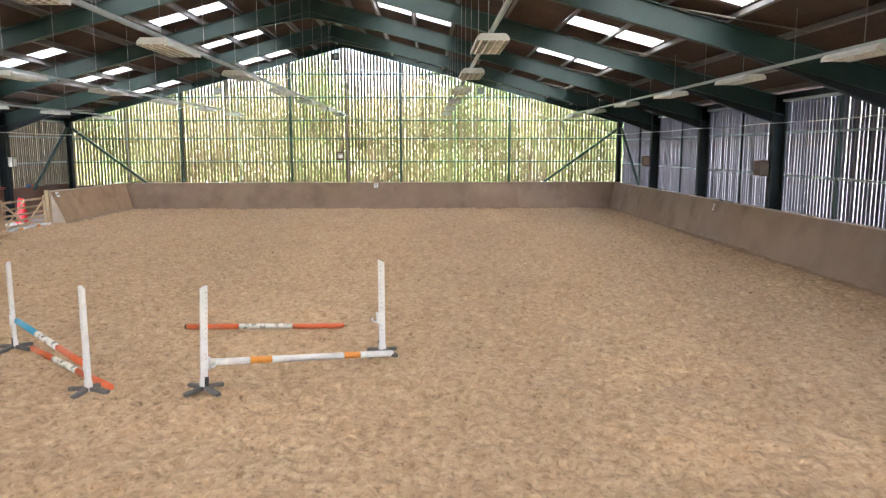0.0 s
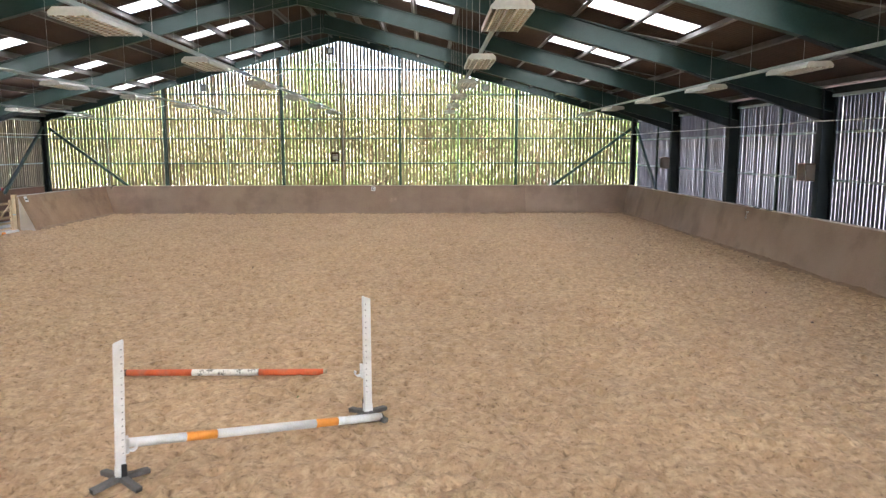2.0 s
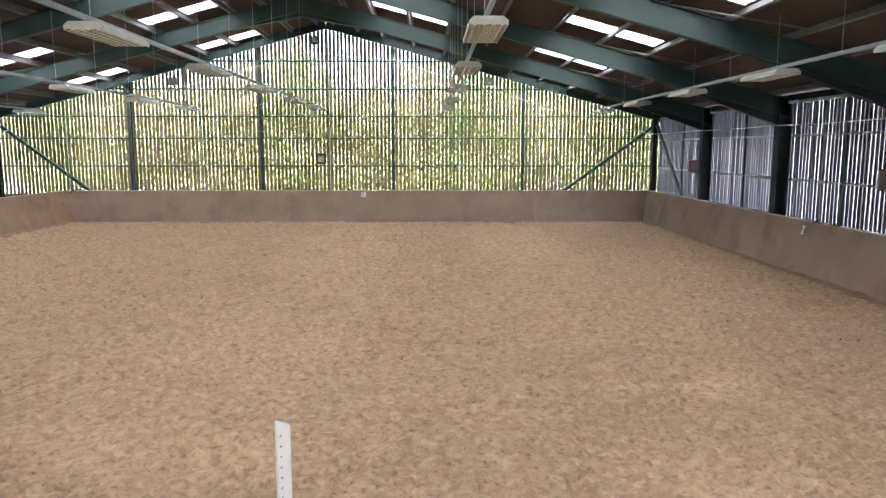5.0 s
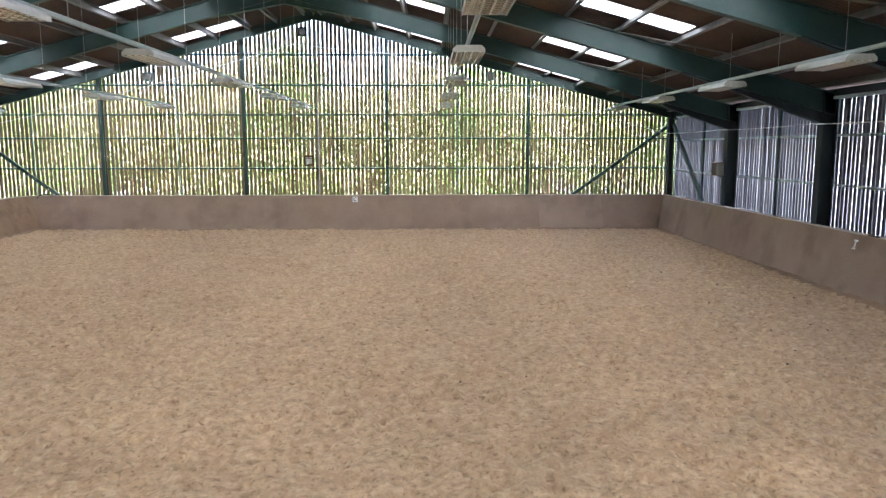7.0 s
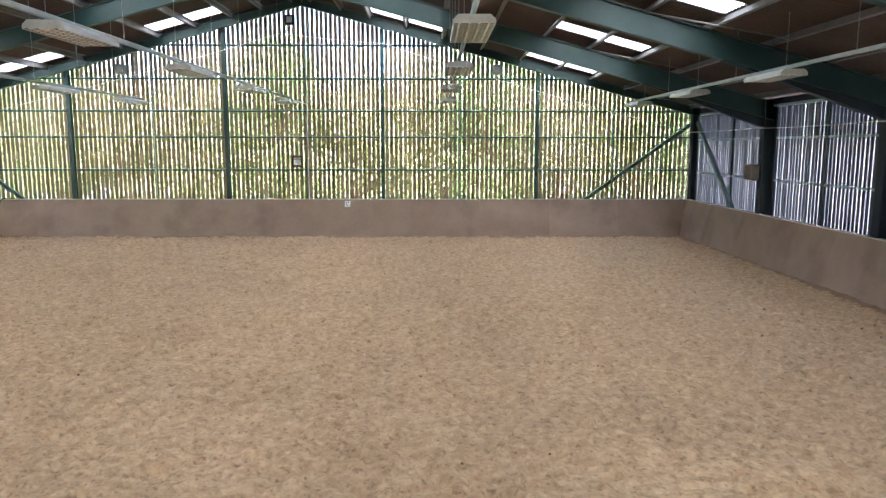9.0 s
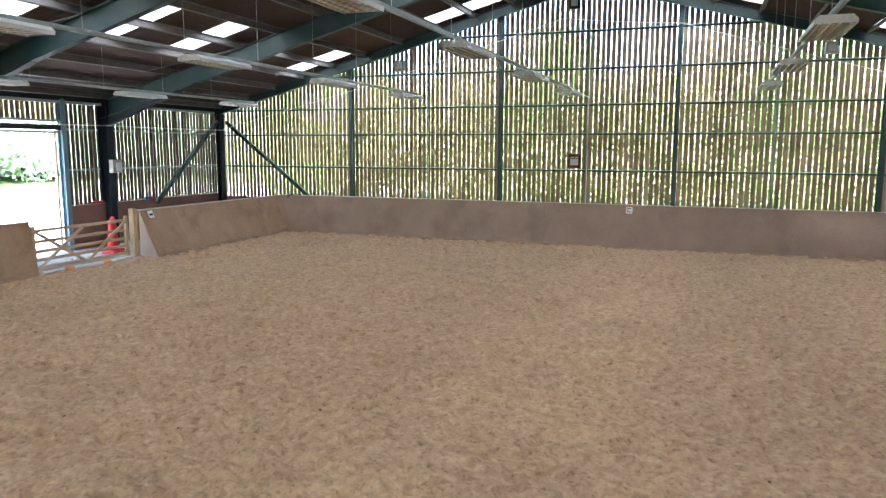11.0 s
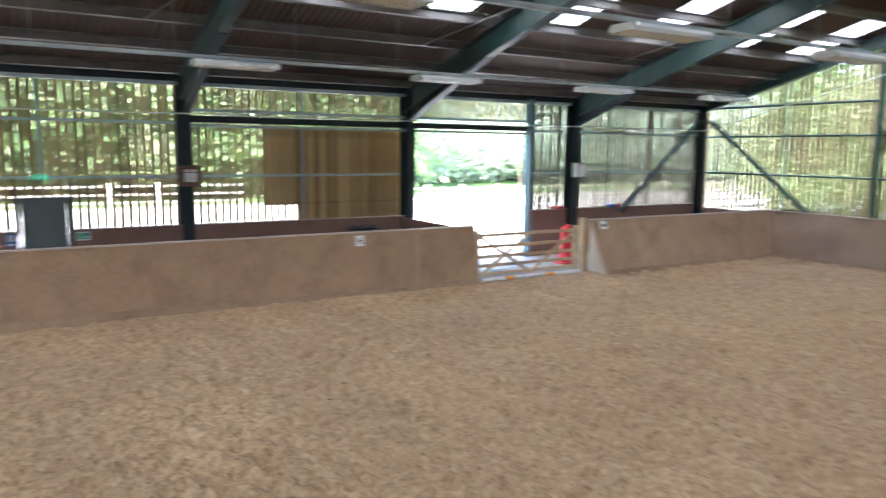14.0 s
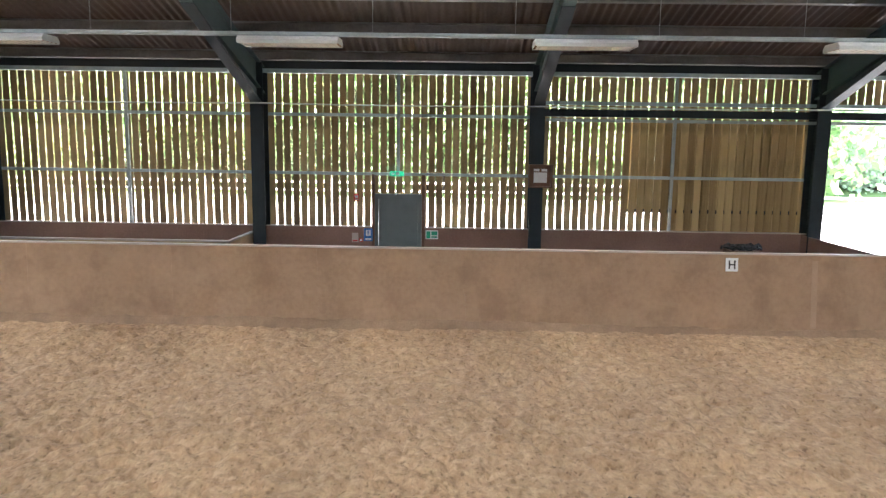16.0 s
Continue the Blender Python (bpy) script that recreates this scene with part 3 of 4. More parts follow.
# sliding door parked beside the opening
slide = thing("sliding_door", pose(XBW - 0.16, 22.55, 0), "close-boarded brown timber sliding door pushed open along the wall", "door")
for i in range(24):
    yy = i * 0.148
    part("board", box(B(), -0.012, 0.012, yy + 0.002, yy + 0.143, 1.72 if i < 6 else 1.02, 3.56), M_BOARD_BROWN, slide)
# dark strip for the ledge's shadow showing between the wall boards
part("ledge_shade", box(B(), 0.014, 0.036, 0.0, 3.55, 1.695, 1.765), M_COLUMN, slide, "dark strip standing for the shade at the door ledge")
for z in (1.78, 2.9):
    part("ledge", box(B(), -0.06, -0.014, 0, 3.55, z - 0.06, z + 0.06), M_BOARD, slide)

# ---- kickboard walls ----


def kick_panels(name, label, length, width, top0, base0, direction, inward, material, z1=ZT):
    """Sloping boards: top edge at top0, foot at base0, running along direction."""
    w = thing(name, pose(0, 0, 0), label, "kickboard wall", kind="structure")
    n = max(1, round(length / width))
    step = length / n
    d, inw = Vector(direction), Vector(inward)
    for i in range(n):
        a, b = i * step + 0.0006, (i + 1) * step - 0.0006
        jit = rnd.uniform(0, 0.002)
        bm = B()
        vs = []
        for off in (0.0, -0.035):
            for s in (a, b):
                for p, z in ((base0, -0.12), (top0, z1)):
                    q = Vector(p) + d * s + inw * (off + jit)
                    vs.append(bm.verts.new((q.x, q.y, z)))
        for f in ((0, 1, 3, 2), (4, 6, 7, 5), (0, 2, 6, 4), (1, 5, 7, 3), (0, 4, 5, 1), (2, 3, 7, 6)):
            bm.faces.new([vs[k] for k in f])
        bmesh.ops.recalc_face_normals(bm, faces=bm.faces)
        part("panel", bm, material, w)
    bm = B()
    p0, p1 = Vector(top0) - inw * 0.05, Vector(top0) + d * length - inw * 0.05
    beam(bm, (p0.x, p0.y, z1 + 0.014), (p1.x, p1.y, z1 + 0.014), 0.14, 0.024)
    part("capping", bm, M_CAP, w, "pale worn timber capping")
    return w


kick_panels("kickboard_north", "sloping grey-brown plywood kickboard wall below the gable", XE - XW, 2.44, (XW, YT, 0), (XW, 36.85, 0), (1, 0, 0), (0, -1, 0), M_PLY_GREY)
kick_panels("kickboard_east", "sloping grey-brown plywood kickboard wall with dark stains", 37.47 - Y_BACK, 2.44, (XE, YT, 0), (9.40, YT, 0), (0, -1, 0), (-1, 0, 0), M_PLY_GREY)
kick_panels("kickboard_west", "brown plywood kickboard wall beside the gate", 26.55 - Y_BACK, 2.44, (XW, 26.55, 0), (-15.45, 26.62, 0), (0, -1, 0), (1, 0, 0), M_PLY)
kick_panels("kickboard_corner", "brown sloping plywood kickboard between gate and gable", YT - 30.1, 1.84, (XW, 30.1, 0), (-14.97, 30.2, 0), (0, 1, 0), (1, 0, 0), M_PLY)


def sand_bank(p0, p1, inward, label, seed, high=0.1, wide=0.2):
    """Uneven bank of dirty sand thrown against the foot of a kickboard."""
    rg = random.Random(seed)
    a, b, inw = Vector(p0), Vector(p1), Vector(inward)
    n = int((b - a).length / 0.09)
    bm, rows, h = B(), [], high
    slow = 0.0
    for i in range(n + 1):
        slow = 0.93 * slow + rg.uniform(-0.012, 0.012)
        h = max(0.03, high + slow + rg.uniform(-0.012, 0.012))
        p = a.lerp(b, i / n)
        prof = ((-0.03, h), (0.03, h * rg.uniform(0.85, 1.0)), (0.03 + wide * 0.45, h * rg.uniform(0.3, 0.45)), (0.03 + wide * rg.uniform(0.9, 1.2), -0.03))
        rows.append([bm.verts.new((p.x + inw.x * o, p.y + inw.y * o, z)) for o, z in prof])
    for r, q in zip(rows, rows[1:]):
        for k in range(3):
            bm.faces.new((r[k], r[k + 1], q[k + 1], q[k])).smooth = True
    bmesh.ops.recalc_face_normals(bm, faces=bm.faces)
    return tagged(part("sand_bank", bm, M_SKIRT), label, "sand", kind="structure")


sand_bank((-15.47, 26.5, 0), (-15.47, 5, 0), (1, 0, 0), "grubby damp sand banked along the foot of the kickboard", 4, 0.13, 0.1)
sand_bank((-15.02, 30.4, 0), (-15.02, 36.8, 0), (1, 0, 0), "thin bank of sand against the corner kickboard", 5, 0.06)
sand_bank((-15.0, 36.92, 0), (9.4, 36.92, 0), (0, -1, 0), "thin bank of sand below the gable kickboard", 6, 0.035)
sand_bank((9.46, 36.8, 0), (9.46, 5, 0), (-1, 0, 0), "thin bank of sand below the long kickboard", 7, 0.05)
# end cheek of the corner kickboard beside the gate post
bm = wedge(B(), (0, 0, 1.3), (0.0, 0, -0.1), (0.62, 0, -0.1), 0.03)
ob = tagged(part("kickboard_cheek", bm, M_CAP), "pale triangular end board closing the kickboard", "board", kind="structure")
ob.matrix_world = pose(XW - 0.02, 30.12, 0)
# cross wall by the doorway and the backing of the west kickboard
tagged(part("wall_return", box(B(), XBW + 0.06, XW - 0.02, 26.1, 26.16, -0.1, 1.3), M_PLY_RED), "brown low cross wall beside the doorway", "wall", kind="structure")
# pen behind the west wall
pen = thing("timber_pen", pose(0, 0, 0), "pale timber framed pen behind the kickboard wall", "pen")
part("front_board", box(B(), -16.98, -16.94, 2.0, 14.95, 0, 1.18), M_TIMBER, pen)
part("end_board", box(B(), XBW + 0.1, -16.94, 14.95, 14.99, 0, 1.18), M_TIMBER, pen)
part("top_rail", box(B(), -17.0, -16.9, 2.0, 15.0, 1.18, 1.21), M_CAP, pen)
part("end_rail", box(B(), XBW + 0.1, -16.9, 14.93, 15.01, 1.18, 1.21), M_CAP, pen)
for yy in (4.5, 6.7, 8.9, 11.1, 13.3):
    part("post", box(B(), -16.94, -16.86, yy - 0.04, yy + 0.04, 0, 1.16), M_TIMBER, pen)

# ---- hanging lights ----


def light_fixture(m):
    f = thing("strip_light", m, "grey-white fluorescent low bay light hanging from a conduit, switched off", "light", "hanging lights")
    bm = B()
    prof = [(-0.235, 0.0), (-0.235, 0.045), (-0.18, 0.1), (0.18, 0.1), (0.235, 0.045), (0.235, 0.0)]
    ends = []
    for y in (-0.745, 0.745):
        ends.append([bm.verts.new((px, y, pz)) for px, pz in prof])
    for i in range(5):
        bm.faces.new((ends[0][i], ends[0][i + 1], ends[1][i + 1], ends[1][i]))
    bm.faces.new(ends[0])
    bm.faces.new(ends[1][::-1])
    bmesh.ops.recalc_face_normals(bm, faces=bm.faces)
    part("housing", bm, M_LAMP, f)
    bm = B()
    for i in range(4):
        x = -0.165 + 0.11 * i
        v = [bm.verts.new(p) for p in ((x - 0.055, -0.73, 0.002), (x, -0.73, 0.042), (x + 0.055, -0.73, 0.002),
                                       (x - 0.055, 0.73, 0.004), (x, 0.73, 0.045), (x + 0.055, 0.73, 0.004))]
        bm.faces.new((v[0], v[1], v[4], v[3]))
        bm.faces.new((v[1], v[2], v[5], v[4]))
    part("reflector", bm, M_REFL, f, "bright folded reflector")
    for i in range(4):
        part("tube", rod(B(), (-0.165 + 0.11 * i, -0.7, 0.006), (-0.165 + 0.11 * i, 0.7, 0.006), 0.013, 8), M_TUBE, f)
    bm = B()
    for k in range(12):
        y = -0.66 + 0.12 * k
        box(bm, -0.23, 0.23, y - 0.0015, y + 0.0015, -0.008, 0.0)
    for x in (-0.231, 0.231):
        box(bm, x - 0.004, x + 0.004, -0.74, 0.74, -0.01, 0.0)
    part("louvre", bm, M_LAMP, f)
    for y in (-0.45, 0.45):
        part("bracket", box(B(), -0.03, 0.03, y - 0.02, y + 0.02, 0.1, 0.125), M_GALV, f)
    return f


LIGHT_ROWS = ((6.72, 0.1, 4.62), (0.9, 0.0, 4.72), (-4.05, 0.45, 4.72), (-8.85, 0.5, 4.72), (-14.95, 0.82, 4.6))
LIGHT_Y = tuple(2.7 + 4.37 * k for k in range(8))
first = None
for xr, shift, zr in LIGHT_ROWS:
    c = thing("light_conduit", pose(xr, 0, zr), "long galvanised conduit hung on thin wires under the roof", "conduit", "light conduits")
    part("tube", rod(B(), (0, Y_BACK + 1, 0), (0, 34.1 + shift, 0), 0.026, 10), M_GALV, c)
    part("tray", box(B(), -0.03, 0.03, Y_BACK + 1, 34.1 + shift, 0.01, 0.04), M_GALV, c)
    yy = 0.9
    while yy < 33.5:
        top = under(xr, ZR) - zr
        part("wire", rod(B(), (0, yy, 0), (0, yy, top), 0.005, 5), M_WIRE, c)
        yy += 2.12
    for yl in LIGHT_Y:
        m = pose(xr, yl + shift, zr - 0.145)
        if first is None:
            first = light_fixture(m)
        else:
            copy_thing(first, m)

# ---- wall cables and conduits ----


def cable(pts, r, material, label):
    cu = bpy.data.curves.new("cable", "CURVE")
    cu.dimensions, cu.bevel_depth, cu.bevel_resolution = "3D", r, 2
    sp = cu.splines.new("POLY")
    sp.points.add(len(pts) - 1)
    for p, q in zip(sp.points, pts):
        p.co = (*q, 1)
    cu.materials.append(material)
    return tagged(new("cable", cu), label, "cable")


def sagging(p0, p1, sag, n=10):
    return [tuple(Vector(p0).lerp(Vector(p1), i / n) + Vector((0, 0, -sag * 4 * (i / n) * (1 - i / n)))) for i in range(n + 1)]


ye = [YG] + FRAMES
for a, b in zip(ye, ye[1:]):
    if b > 5:
        cable(sagging((9.6, a, 3.76), (9.6, b, 3.76), 0.03), 0.014, M_CABLE, "grey cable run along the long boarded wall")
        cable(sagging((-17.9, a, 3.76), (-17.9, b, 3.76), 0.02), 0.014, M_CABLE, "pale cable run along the door wall")
cable(sagging((-17.9, 37.1, 3.8), (-4.9, 37.15, 7.16), 0.12, 14) + sagging((-4.9, 37.15, 7.16), (-1.3, 37.15, 6.82), 0.03, 4)[1:]
      + sagging((-1.3, 37.15, 6.82), (9.5, 37.15, 3.8), 0.1, 12)[1:], 0.013, M_CABLE, "white cable strung across the gable")
cable([(-4.13, 37.72, 1.3), (-4.13, 37.72, 4.75), (-4.05, 34.5, 4.72)], 0.013, M_CABLE, "pale conduit rising beside the gable box")

# ---- boxes, speakers and signs ----


def notice_box(m, side=M_BOX, label="brown wooden wall box with white papers inside"):
    """Open-fronted wooden case with papers; local -y faces the viewer."""
    n = thing("notice_box", m, label, "notice box", "notice boxes")
    part("back", box(B(), -0.2, 0.2, 0.1, 0.12, -0.2, 0.2), M_BOX, n)
    for s in (-1, 1):
        part("side", box(B(), s * 0.215 - 0.015, s * 0.215 + 0.015, 0, 0.12, -0.22, 0.22), side, n)
    part("top", box(B(), -0.24, 0.24, -0.02, 0.12, 0.2, 0.225), M_BOX, n)
    part("bottom", box(B(), -0.23, 0.23, 0, 0.12, -0.225, -0.2), M_BOX, n)
    part("paper", box(B(), -0.13, 0.13, 0.09, 0.097, -0.13, 0.07), M_PAPER, n, "white notice paper")
    for x in (-0.075, 0.075):
        part("paper", box(B(), x - 0.055, x + 0.055, 0.09, 0.097, 0.09, 0.14), M_PAPER, n, "white notice paper")
    return n


nb = notice_box(pose(-4.52, 37.55, 2.69))
copy_thing(nb, pose(-18.0, 20.78, 2.43, 0, 0, 90))
notice_box(pose(9.6, 20.98, 2.48, 0, 0, -90) @ Matrix.Diagonal((1.0, 1.9, 1.0, 1.0)), M_BOXSIDE, "deep brown wooden box with pale grey sides on a column")
notice_box(pose(9.6, 31.98, 2.5, 0, 0, -90) @ Matrix.Diagonal((1.0, 1.9, 1.0, 1.0)), M_BOXSIDE, "deep brown wooden box with pale grey sides on a column")
sw = thing("switch_box", pose(-17.98, 31.72, 2.5, 0, 0, 90), "pale grey electrical box on the steel column", "electrical box")
part("case", box(B(), -0.19, 0.19, -0.1, 0.06, -0.2, 0.2, bevel=0.012), M_LAMP, sw)
part("cover", box(B(), -0.05, 0.16, -0.112, -0.1, -0.16, 0.12), M_PAPER, sw)
part("hood", box(B(), -0.22, 0.22, -0.13, 0.06, 0.2, 0.215), M_BOX, sw)
for x, z in ((-4.62, 7.68), (2.75, 5.98), (-10.69, 5.96)):
    s = thing("loudspeaker", pose(x, 37.45, z), "small dark square loudspeaker with a pale grille" if z > 7 else "small pale grey square loudspeaker", "loudspeaker", "gable loudspeakers")
    part("case", box(B(), -0.17, 0.17, 0, 0.22, -0.17, 0.17, bevel=0.015), M_BLACK if z > 7 else M_GALV, s)
    part("grille", box(B(), -0.1, 0.1, -0.012, 0.004, -0.1, 0.1), M_LAMP, s)


def letter_plate(m, kind):
    p = thing("letter_plate", m, "white square arena marker plate with a black letter", "sign", "arena letters")
    part("plate", box(B(), -0.1, 0.1, 0, 0.012, -0.11, 0.11), M_PAPER, p)
    bm = B()
    if kind == "H":
        box(bm, -0.055, -0.032, -0.005, 0.002, -0.07, 0.07)
        box(bm, 0.032, 0.055, -0.005, 0.002, -0.07, 0.07)
        box(bm, -0.034, 0.034, -0.005, 0.002, -0.012, 0.012)
    elif kind == "C":
        for i in range(12):
            a = radians(45 + 270 * i / 12 + 11)
            box(bm, -0.012, 0.012, -0.005, 0.002, -0.016, 0.016,
                pose(0.055 * math.cos(a), 0, 0.065 * math.sin(a), 0, -math.degrees(a), 0))
    else:
        box(bm, -0.07, 0.07, -0.005, 0.002, -0.04, 0.02)
    part("letter", bm, M_BLACK, p, "black letter")
    return p


tilt_n = math.degrees(math.atan(0.62 / 1.42))
letter_plate(pose(-15.56, 23.65, 1.14, -6, 0, 90), "H")
letter_plate(pose(-2.67, 37.37, 1.16, -tilt_n, 0, 0), "C")
letter_plate(pose(-15.47, 30.42, 1.18, -24, 0, 90), "bar")
pl = thing("letter_plate", pose(9.70, 24.2, 1.08, -14, 0, -90), "thin white arena marker on the sloping kickboard", "sign", "arena letters")
part("letter", box(B(), -0.02, 0.02, -0.01, 0.0, -0.1, 0.1), M_PAPER, pl)
part("serif", box(B(), -0.07, 0.07, -0.01, 0.0, 0.07, 0.11), M_PAPER, pl)
part("serif", box(B(), -0.06, 0.06, -0.01, 0.0, -0.11, -0.08), M_PAPER, pl)

M_EXIT = mat("exit_sign_green", (0.01, 0.4, 0.22), (0.02, 0.5, 0.28), 5, 0.4, bump=0)
M_EXIT.node_tree.nodes["Principled BSDF"].inputs["Emission Color"].default_value = (0.02, 0.8, 0.4, 1)
M_EXIT.node_tree.nodes["Principled BSDF"].inputs["Emission Strength"].default_value = 0.03
XS = XBW + 0.075


def sign(y, z, w, h, material, label, marks, mark_mat):
    s = thing("wall_sign", pose(XS, y, z, 0, 0, 90), label, "sign")
    part("plate", box(B(), -w / 2, w / 2, 0, 0.01, -h / 2, h / 2), material, s)
    for a, b, c, d, mm in marks:
        part("marking", box(B(), a, b, -0.004, 0.002, c, d), mm or mark_mat, s)
    return s


sign(17.35, 1.17, 0.18, 0.26, M_SIGNBLUE, "blue and white mandatory notice by the exit door",
     ((-0.05, 0.05, -0.02, 0.1, M_PAPER), (-0.015, 0.015, 0.0, 0.09, M_SIGNBLUE), (-0.06, 0.06, -0.11, -0.07, M_PAPER)), M_PAPER)
sign(18.65, 1.19, 0.26, 0.18, M_PAPER, "white and green exit notice beside the door",
     ((-0.11, -0.03, -0.07, 0.07, M_SIGNGREEN), (-0.01, 0.11, -0.01, 0.07, M_SIGNGREEN), (-0.01, 0.11, -0.06, -0.03, M_SIGNGREEN)), M_SIGNGREEN)
sign(17.08, 1.11, 0.13, 0.19, M_CAP, "cream wall notice with a red line", ((-0.05, 0.05, -0.08, -0.05, M_SIGNRED),), M_SIGNRED)
sign(17.2, 1.06, 0.07, 0.07, M_SIGNRED, "small red call point on the wall", ((-0.02, 0.02, -0.02, 0.02, M_PAPER),), M_PAPER)
sign(17.11, 1.93, 0.1, 0.14, M_SIGNRED, "small red fire notice on the boards", ((-0.03, 0.03, -0.01, 0.04, M_PAPER), (-0.03, 0.03, -0.05, -0.03, M_PAPER)), M_PAPER)
sign(17.93, 2.42, 0.28, 0.1, M_EXIT, "green illuminated exit sign above the door", ((-0.02, 0.05, -0.03, 0.03, M_PAPER), (-0.1, -0.05, -0.02, 0.02, M_PAPER)), M_PAPER)

# exit door in the west wall
door = thing("door_1", pose(XBW + 0.02, 17.96, 0), "grey painted flush exit door, shut", "door", kind="structure")
part("leaf", box(B(), -0.03, 0.02, -0.4, 0.4, 0.0, 1.905), M_DOOR, door)
for s in (-1, 1):
    part("frame", box(B(), -0.05, 0.06, s * 0.44 - 0.035, s * 0.44 + 0.035, 0, 1.95), M_DOOR, door)
    part("stud", box(B(), -0.05, 0.05, s * 0.51 - 0.03, s * 0.51 + 0.03, 0, 2.4), M_BOX, door, "dark timber stud")
part("head", box(B(), -0.05, 0.06, -0.475, 0.475, 1.9, 2.01), M_DOOR, door)

# ---- gate ----
gate = thing("field_gate", pose(-15.62, 26.6, 0), "wooden five-bar gate with diagonal braces, shut", "gate")
GL = 3.05
for i, z in enumerate((0.16, 0.36, 0.57, 0.81, 1.08)):
    part("bar", box(B(), -0.015, 0.015, 0, GL, z - 0.038, z + 0.038), M_TIMBER, gate)
for y in (0.04, GL - 0.05):
    part("stile", box(B(), -0.035, 0.035, y - 0.045, y + 0.045, 0.08, 1.2), M_TIMBER, gate)
for a, b in (((0, 0.1, 1.05), (0, 1.55, 0.14)), ((0, 0.12, 0.14), (0, 1.5, 1.05)), ((0, 1.6, 0.14), (0, 2.95, 1.05))):
    part("brace", beam(B(), (a[0] + 0.03, a[1], a[2]), (b[0] + 0.03, b[1], b[2]), 0.025, 0.075), M_TIMBER, gate)
post = thing("gate_post", pose(-15.62, 29.88, 0), "square pale timber gate post", "post")
part("post", box(B(), -0.08, 0.08, -0.08, 0.08, -0.2, 1.38, bevel=0.008), M_TIMBER, post)
part("batten", box(B(), 0.08, 0.1, 0.02, 0.08, 0, 1.3), M_TIMBER, post)
part("latch", box(B(), -0.02, 0.06, -0.14, -0.08, 0.62, 0.66), M_GALV, post, "galvanised latch")

# ---- jumps ----


def jump_stand(m, cup=None, label="white plastic jump upright with peg holes on a grey cross foot"):
    s = thing("jump_stand", m, label, "jump stand", "jump stands")
    bm = box(B(), -0.045, 0.045, -0.028, 0.028, 0.05, 1.375, bevel=0.01)
    for v in bm.verts:
        if v.co.z > 1.35 and v.co.x < 0:
            v.co.z -= 0.03
    part("upright", bm, M_WHITE, s)
    bm = B()
    for k in range(16):
        z = 0.3 + 0.066 * k
        rod(bm, (0.02, -0.0295, z), (0.02, -0.027, z), 0.006, 6)
        rod(bm, (0.02, 0.027, z), (0.02, 0.0295, z), 0.006, 6)
    part("peg_holes", bm, M_BLACK, s, "row of dark peg holes")
    for k in range(4):
        a = radians(25 + 90 * k)
        bm = B()
        beam(bm, (0.03 * math.cos(a), 0.03 * math.sin(a), 0.055), (0.29 * math.cos(a), 0.29 * math.sin(a), 0.025), 0.07, 0.05, bevel=0.008)
        part("foot", bm, M_GREY, s, "dark grey rubbery foot")
    part("socket", box(B(), -0.05, 0.05, -0.034, 0.034, 0.03, 0.16, bevel=0.006), M_WHITE, s)
    part("socket_strap", box(B(), 0.0, 0.05, -0.045, -0.038, 0.04, 0.2), M_BLACK, s, "black strap")
    if cup is not None:
        c = part("cup", B(), M_WHITE, s, "white pole cup")
        bm = B()
        for k in range(7):
            a = radians(180 + 30 * k)
            beam(bm, (0.098 + 0.042 * math.cos(a), -0.03, 0.042 * math.sin(a)), (0.098 + 0.042 * math.cos(a + 0.52), -0.03, 0.042 * math.sin(a + 0.52)), 0.06, 0.01)
        box(bm, 0.045, 0.07, -0.06, 0.02, -0.06, 0.09)
        bm.to_mesh(c.data)
        bm.free()
        c.matrix_basis = pose(0, 0, cup)
    return s


jump_stand(pose(-2.9, 9.12, 0, 0, 2.5, 0) @ pose(0, 0, 0, 0, 0, 30), 0.36)
jump_stand(pose(-0.73, 10.72, 0, 0, 0, 205) @ Matrix.Diagonal((1.0, 1.0, 1.045, 1.0)), 0.52)
jump_stand(pose(-4.35, 9.12, 0, 0, 0, 140), 0.32)
jump_stand(pose(-6.40, 11.12, 0, 0, 0, -45), 0.47)


def jump_pole(p0, p1, spans, label, r=0.045):
    """spans: (from, to, material) along the pole, in parts of its length."""
    m, length = along(p0, p1)
    t = thing("jump_pole", m, label, "jump pole", "jump poles")
    for a, b, mm in spans:
        bm = rod(B(), (a * length, 0, 0), (b * length, 0, 0), r, 14)
        for f in bm.faces:
            f.smooth = len(f.verts) == 4
        part("band", bm, mm, t)
    return t


jump_pole((-4.2, 12.31, 0.045), (-1.43, 12.28, 0.045), ((0, 0.012, M_BOX), (0.012, 0.335, M_RED), (0.335, 0.665, M_FLAKE), (0.665, 0.985, M_RED), (0.985, 1, M_TIMBER)),
          "red and flaking white wooden jump pole lying on the sand")
jump_pole((-2.86, 9.2, 0.36), (-0.56, 10.6, 0.05), ((0, 0.2, M_WHITE), (0.2, 0.31, M_ORANGE), (0.31, 0.7, M_WHITE), (0.7, 0.795, M_ORANGE), (0.795, 0.995, M_WHITE), (0.995, 1, M_BLACK)),
          "white jump pole with orange bands, one end on the sand")
jump_pole((-6.08, 11.02, 0.045), (-4.1, 9.18, 0.045), ((0, 0.31, M_RED), (0.31, 0.62, M_FLAKE), (0.62, 1, M_RED)), "red and white jump pole lying on the sand")
jump_pole((-6.3, 11.05, 0.47), (-4.4, 9.2, 0.33), ((0, 0.33, M_BLUE), (0.33, 0.64, M_FLAKE), (0.64, 1, M_RED)), "blue, white and red jump pole resting in cups")
